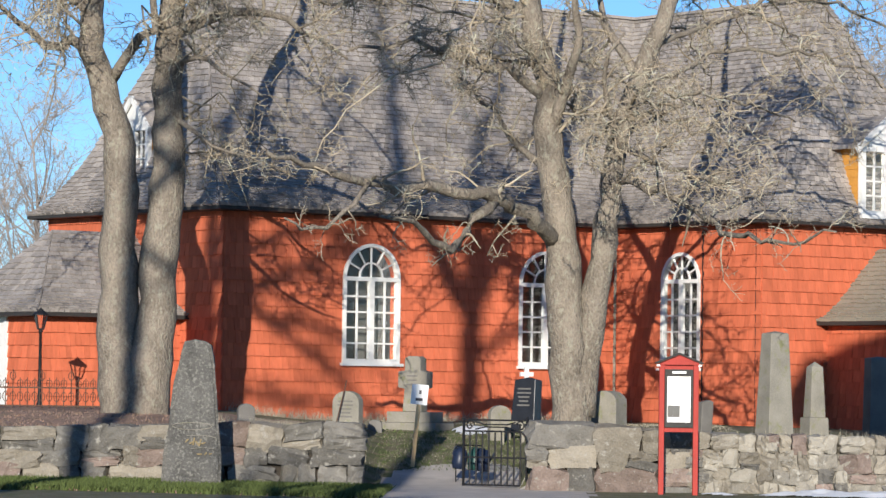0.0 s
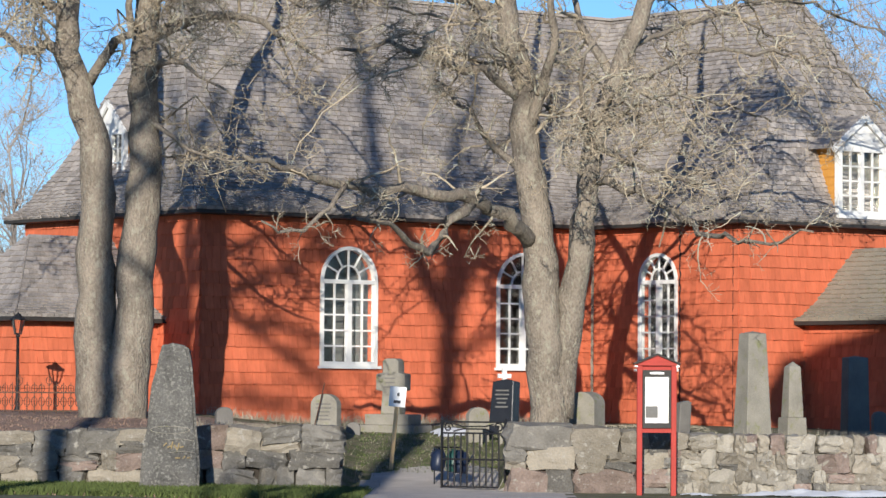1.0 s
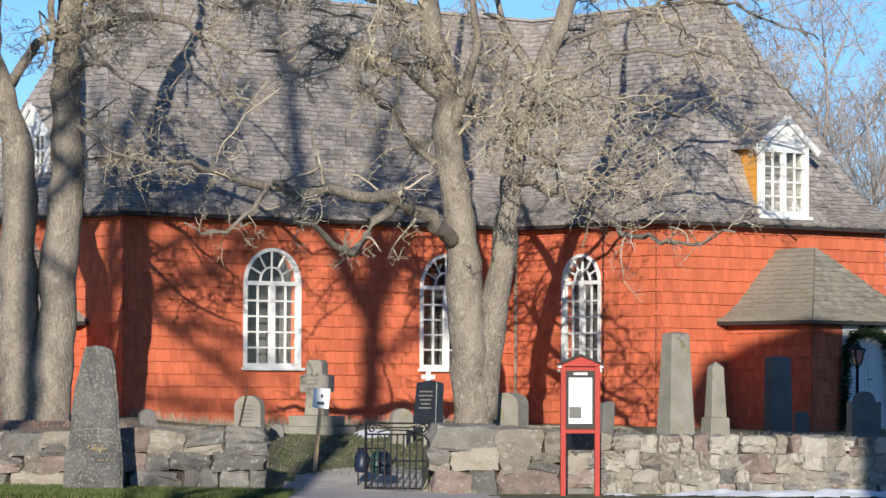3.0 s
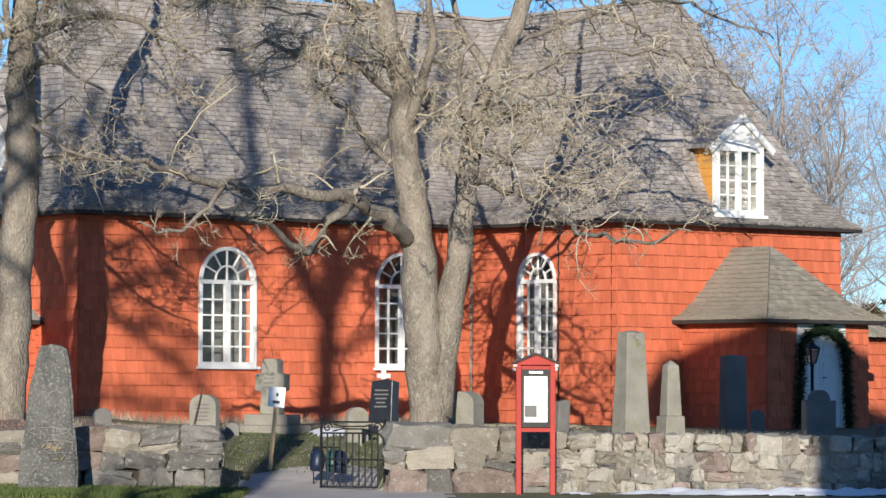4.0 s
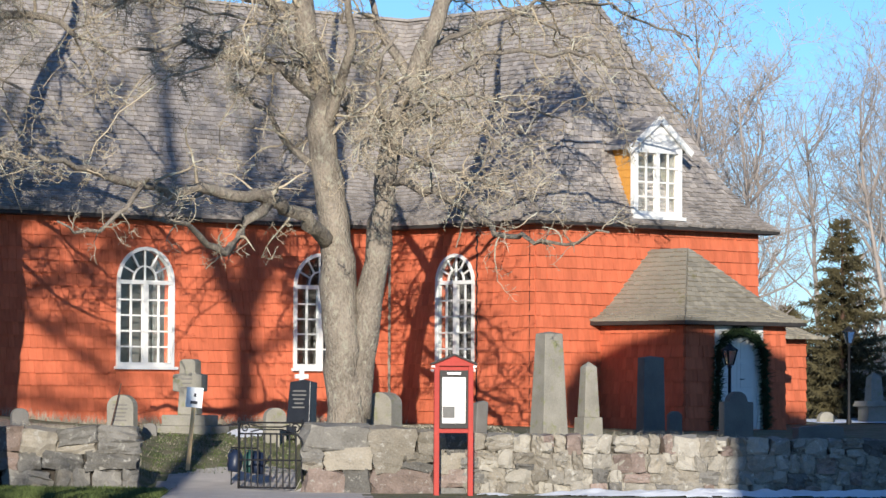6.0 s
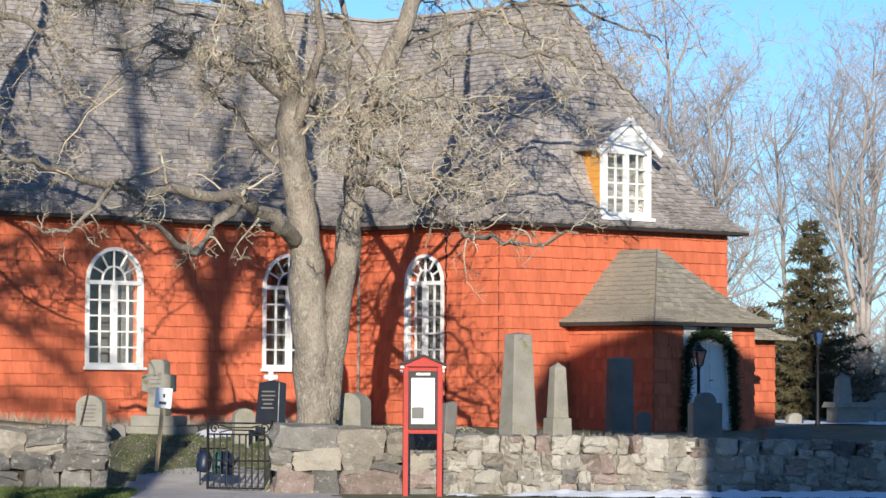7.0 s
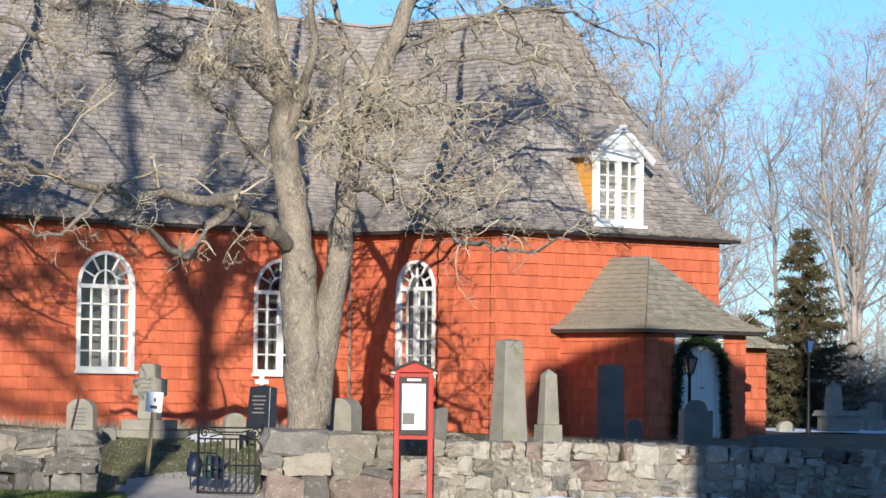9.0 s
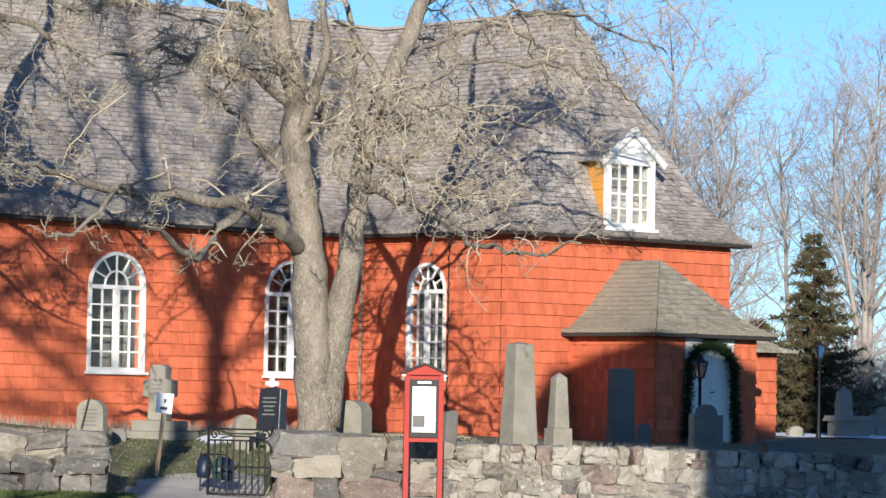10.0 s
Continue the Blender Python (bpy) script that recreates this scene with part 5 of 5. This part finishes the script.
def wild_tree(name, label, seed, height, r, lean_up, n_main, dens, material, group):
    """A taller bare tree with rising limbs, for the edge of the yard."""
    rnd = random.Random(seed)
    g = thing(name, label, "tree", None, group)
    m, tw = Mesh(), Mesh()
    pts = wander((0, 0, -0.2), (0, 0, 1), height * 0.8, 12, rnd, 0.07, 0.1)
    m.tube(pts, [r * (1 - 0.85 * k / 12) for k in range(13)], 8)
    for k in range(n_main):
        t = rnd.uniform(0.22, 0.98)
        p, ax = at_t(pts, t)
        q = wander(p, side_way(ax, rnd, 0.68, lean_up), height * rnd.uniform(0.18, 0.42) * (1.15 - 0.5 * t), 8, rnd, 0.16, 0.08)
        rr = r * 0.32 * (1 - 0.6 * t)
        m.tube(q, [rr * (1 - 0.85 * j / 8) + 0.008 for j in range(9)], 5)
        for _ in range(dens):
            p2, ax2 = at_t(q, rnd.uniform(0.2, 1))
            q2 = wander(p2, side_way(ax2, rnd, 0.7, 0.12), height * rnd.uniform(0.06, 0.14), 5, rnd, 0.2, 0.08)
            tw.tube(q2, [0.013, 0.012, 0.010, 0.008, 0.007, 0.005], 3, cap=False)
            twigs_on(tw, q2, rnd, 5, 0.35, 1.0, 0.008, (2,), 0.24, 0.2, 0.6, 0.005)
    part("trunk", m, material, g, smooth=True)
    o = part("crown", tw, material, g)
    tagged(o, kind="stuff")
    return g


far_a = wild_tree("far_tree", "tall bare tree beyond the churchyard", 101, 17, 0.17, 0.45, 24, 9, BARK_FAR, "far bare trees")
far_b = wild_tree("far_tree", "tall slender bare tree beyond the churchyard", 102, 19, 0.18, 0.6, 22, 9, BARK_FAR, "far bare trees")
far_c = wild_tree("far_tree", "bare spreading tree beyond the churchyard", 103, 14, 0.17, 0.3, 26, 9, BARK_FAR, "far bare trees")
spots = [(far_a, 13.6, 108, 0.62, 20), (far_b, 17.4, 104, 0.62, 200), (far_c, 12.0, 118, 0.95, 140), (far_a, 19.5, 116, 0.85, 250), (far_c, 18.9, 92, 0.70, 30), (far_b, 10.5, 125, 0.80, 310),
         (far_c, -14.2, 105, 0.75, 60), (far_a, -15.8, 112, 0.55, 170), (far_b, -13.2, 120, 0.55, 100), (far_a, 22.5, 108, 0.8, 100), (far_c, 21.0, 125, 1.0, 10), (far_b, -18.0, 110, 0.6, 33), (far_c, 12.3, 98, 0.80, 55), (far_c, 10.9, 101, 0.95, 290), (far_b, 16.2, 110, 0.62, 140), (far_c, 11.7, 105, 0.78, 200)]
used = set()
for src, x, y, s, turn in spots:
    mtx = pose(x, y, ground_z(x, y), 0, 0, turn) @ Matrix.Diagonal((s, s, s, 1))
    if src in used:
        copy_thing(src, pose(x, y, ground_z(x, y), 0, 0, turn)).scale = (s, s, s)
    else:
        used.add(src)
        src.matrix_basis = mtx


def spruce(label, at, h, r, seed):
    rnd = random.Random(seed)
    g = thing("spruce", label, "tree", at)
    m = Mesh()
    m.tube([(0, 0, -0.1), (0.03, 0, h * 0.5), (0, 0, h)], [0.13, 0.07, 0.01], 8)
    part("trunk", m, RUST, g)
    nd = Mesh()
    z = 0.25
    while z < h - 0.1:
        f = 1 - z / h
        for _ in range(int(5 + 9 * f)):
            a = rnd.uniform(0, 6.28)
            l = r * (f ** 0.8) * rnd.uniform(0.55, 1.1) + 0.1
            d = Vector((math.cos(a), math.sin(a), rnd.uniform(-0.25, 0.1)))
            q = wander((0, 0, z), d, l, 4, rnd, 0.10, 0.02)
            for k in range(int(22 + 52 * l)):
                p, ax = at_t(q, rnd.uniform(0.0, 1))
                w = side_way(ax, rnd, 0.55, -0.15)
                s = w.orthogonal().normalized() * 0.022
                tip = p + w * rnd.uniform(0.10, 0.26)
                nd.add([p - s, p + s, tip], [(0, 1, 2)])
        z += h / 34
    o = part("needles", nd, NEEDLE, g)
    tagged(o, kind="stuff")


spruce("dark young spruce beyond the graves", (14.45, 95, 0.95), 5.5, 2.0, 31)
spruce("low dark spruce among bushes", (13.5, 99, 0.95), 3.2, 1.7, 32)


def bush(label, at, h, w, n, seed, material):
    rnd = random.Random(seed)
    g = thing("bush", label, "bush", at, "bare bushes")
    m = Mesh()
    for _ in range(n):
        p = (rnd.gauss(0, w * 0.35), rnd.gauss(0, w * 0.2), -0.05)
        q = wander(p, (rnd.gauss(0, 0.5), rnd.gauss(0, 0.4), 1), h * rnd.uniform(0.5, 1.0), 5, rnd, 0.2)
        m.tube(q, [0.018, 0.015, 0.012, 0.009, 0.007, 0.005], 3, cap=False)
        twigs_on(m, q, rnd, 9, 0.25, 0.8, 0.008, (2,), 0.2, 0.05, 0.7, 0.005)
    tagged(part("thicket", m, material, g), kind="stuff")


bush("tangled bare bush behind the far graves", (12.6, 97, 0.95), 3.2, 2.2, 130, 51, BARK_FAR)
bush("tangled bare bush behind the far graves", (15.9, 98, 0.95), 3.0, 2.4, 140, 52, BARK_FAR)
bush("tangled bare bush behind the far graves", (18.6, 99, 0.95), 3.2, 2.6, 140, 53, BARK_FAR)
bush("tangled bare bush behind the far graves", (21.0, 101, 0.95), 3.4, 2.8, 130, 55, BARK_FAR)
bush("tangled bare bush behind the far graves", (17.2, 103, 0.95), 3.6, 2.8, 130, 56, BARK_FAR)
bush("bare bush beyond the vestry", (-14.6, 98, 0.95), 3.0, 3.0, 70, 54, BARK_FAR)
woods = Mesh()
wr = random.Random(77)
for _ in range(420):
    a = wr.uniform(-0.6, 0.6)
    rr = wr.uniform(170, 260)
    x, y = rr * math.sin(a), rr * math.cos(a)
    q = wander((x, y, 0.8), (0, 0, 1), wr.uniform(5, 10), 4, wr, 0.06)
    woods.tube(q, [0.16, 0.13, 0.10, 0.06, 0.03], 4, cap=False)
    for _ in range(12):
        p, ax = at_t(q, wr.uniform(0.3, 1))
        woods.tube(wander(p, side_way(ax, wr, 0.6, 0.3), wr.uniform(1, 2.6), 3, wr, 0.15), [0.06, 0.045, 0.03, 0.02], 3, cap=False)
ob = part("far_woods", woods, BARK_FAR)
tagged(ob, "distant bare woods along the horizon", "woods", kind="stuff")

# ---- behind the camera, unseen: trees and a house added to shade the church ----
# added shadow caster: its fork falls on the nave wall, its crown on the roof
yard_tree("unseen tall bare tree added behind the road to cast a forked shadow", 15,
    [([(-6.32, -4, -0.2), (-6.32, -4, 8.0), (-6.32, -4, 16.4), (-6.32, -4, 21.9), (-6.22, -4, 23.4)], 0.34, 0.2)],
    [([(-6.32, -4, 21.8), (-6.92, -4, 22.9), (-7.72, -4, 24.6), (-8.12, -4, 26.9), (-8.72, -4, 29.4)], 0.22, 0.10, 1.0, 3.0, 0.1),
     ([(-6.27, -4, 22.2), (-5.72, -4, 23.6), (-5.22, -4, 25.0), (-4.52, -4, 26.9), (-4.12, -4, 29.4)], 0.24, 0.10, 1.0, 3.0, 0.1),
     ([(-6.32, -4, 21.0), (-5.52, -4, 21.6), (-4.72, -4, 22.1), (-3.72, -4, 23.0)], 0.12, 0.05, 0.8, 2.0, 0.0),
     ([(-6.22, -4, 23.2), (-6.32, -4, 25.4), (-6.02, -4, 27.9), (-6.32, -4, 30.4)], 0.2, 0.08, 1.0, 3.0, 0.1)],
    2.2, 5)
# added shadow caster: wide limbs and dense twigs darken the left wall
yard_tree("unseen tall bare tree added behind the road to cast limb shadows", 16,
    [([(-11.15, -4, -0.2), (-11.15, -4, 8), (-11.15, -4, 18), (-11.10, -4, 23), (-10.9, -4, 26)], 0.30, 0.13)],
    [([(-11.1, -4, 20.5), (-10.67, -4, 20.9), (-10.1, -4, 21.5), (-9.4, -4, 22.0), (-8.6, -4, 22.7), (-8.0, -4, 23.6)], 0.13, 0.06, 0.6, 1.8, 0.0),
     ([(-11.1, -4, 21.7), (-10.67, -4, 21.4), (-9.9, -4, 20.8), (-9.2, -4, 20.4), (-8.5, -4, 19.7), (-7.9, -4, 19.3)], 0.13, 0.06, 0.6, 1.6, 0.0),
     ([(-9.9, -4, 20.9), (-9.2, -4, 21.0), (-8.5, -4, 20.7), (-7.8, -4, 20.2)], 0.09, 0.05, 0.5, 1.3, 0.0),
     ([(-11.1, -4, 19.8), (-10.67, -4, 19.6), (-10.0, -4, 19.3), (-9.3, -4, 19.5), (-8.5, -4, 19.2)], 0.09, 0.05, 0.5, 1.3, 0.0),
     ([(-11.1, -4, 22.1), (-10.62, -4, 22.6), (-9.82, -4, 23.6), (-9.22, -4, 25.0), (-8.92, -4, 27.0)], 0.18, 0.08, 0.8, 2.4, 0.1),
     ([(-11.1, -4, 21.7), (-10.62, -4, 22.0), (-9.42, -4, 22.8), (-8.32, -4, 23.2), (-7.42, -4, 24.4)], 0.14, 0.06, 0.8, 2.2, 0.05),
     ([(-11.1, -4, 22.8), (-11.2, -4, 23.2), (-11.42, -4, 24.2), (-11.82, -4, 26.0)], 0.16, 0.08, 0.8, 2.2, 0.1)],
    3.4, 7)
# added shadow caster: crown height set to dim only the left stone wall and grass
yard_tree("unseen bare crown added behind the road to shade the left stone wall", 17,
    [([(-7.4, -4, -0.2), (-7.4, -4, 6), (-7.35, -4, 11), (-7.3, -4, 14.6)], 0.3, 0.12)],
    [([(-7.35, -4, 12.0), (-7.9, -4, 13.2), (-8.3, -4, 14.2), (-8.5, -4, 15.0)], 0.10, 0.04, 0.4, 0.9, 0.0),
     ([(-7.35, -4, 11.5), (-6.8, -4, 13.0), (-6.2, -4, 14.0), (-5.7, -4, 14.7)], 0.10, 0.04, 0.4, 0.9, 0.0),
     ([(-7.3, -4, 12.8), (-7.0, -4, 13.6), (-6.6, -4, 14.5), (-6.4, -4, 15.1)], 0.10, 0.04, 0.4, 0.9, 0.0),
     ([(-7.3, -4, 12.6), (-6.6, -4, 13.0), (-5.8, -4, 13.5), (-5.1, -4, 13.7)], 0.09, 0.04, 0.4, 0.9, 0.0),
     ([(-7.35, -4, 13.4), (-7.6, -4, 14.0), (-7.8, -4, 14.6), (-7.7, -4, 15.2)], 0.09, 0.04, 0.4, 0.8, 0.0)],
    6.0, 6)
# invented house block, outlined to shade the porch, right stone wall and far graves
house = thing("parish_house", "unseen house shape added behind the road to shade porch, wall and graves", "house")
m = Mesh()
m.box(2.77, 15.0, -14.0, -4.0, -0.2, 19.2)
part("wall", m, RED_DARK, house)
m = Mesh()
m.prism([(2.66, 19.1), (15.6, 19.1), (15.6, 26.6), (14.9, 27.4), (8.6, 27.4), (7.6, 26.4), (7.2, 21.1), (4.6, 21.1), (4.2, 21.3), (2.66, 21.3)], -14.4, -3.8)
part("roof", m, SHINGLE, house)
# thin added blocker: its edge draws the curved shadow left of the porch
m = Mesh()
m.prism([(0.15, 19.7), (1.25, 19.4), (1.32, 16.4), (2.65, 16.4), (2.65, 21.3), (1.4, 21.25), (0.55, 21.0), (0.15, 20.2)], -4.7, -3.8)
part("shade_hood", m, SHINGLE, house)
for k in range(3):
    for z in (2.0, 6.0, 10.0, 14.0):
        m = Mesh()
        m.box(4.3 + 3.6 * k, 5.4 + 3.6 * k, -4.02, -3.95, z, z + 1.7)
        part("window", m, WHITE, house)
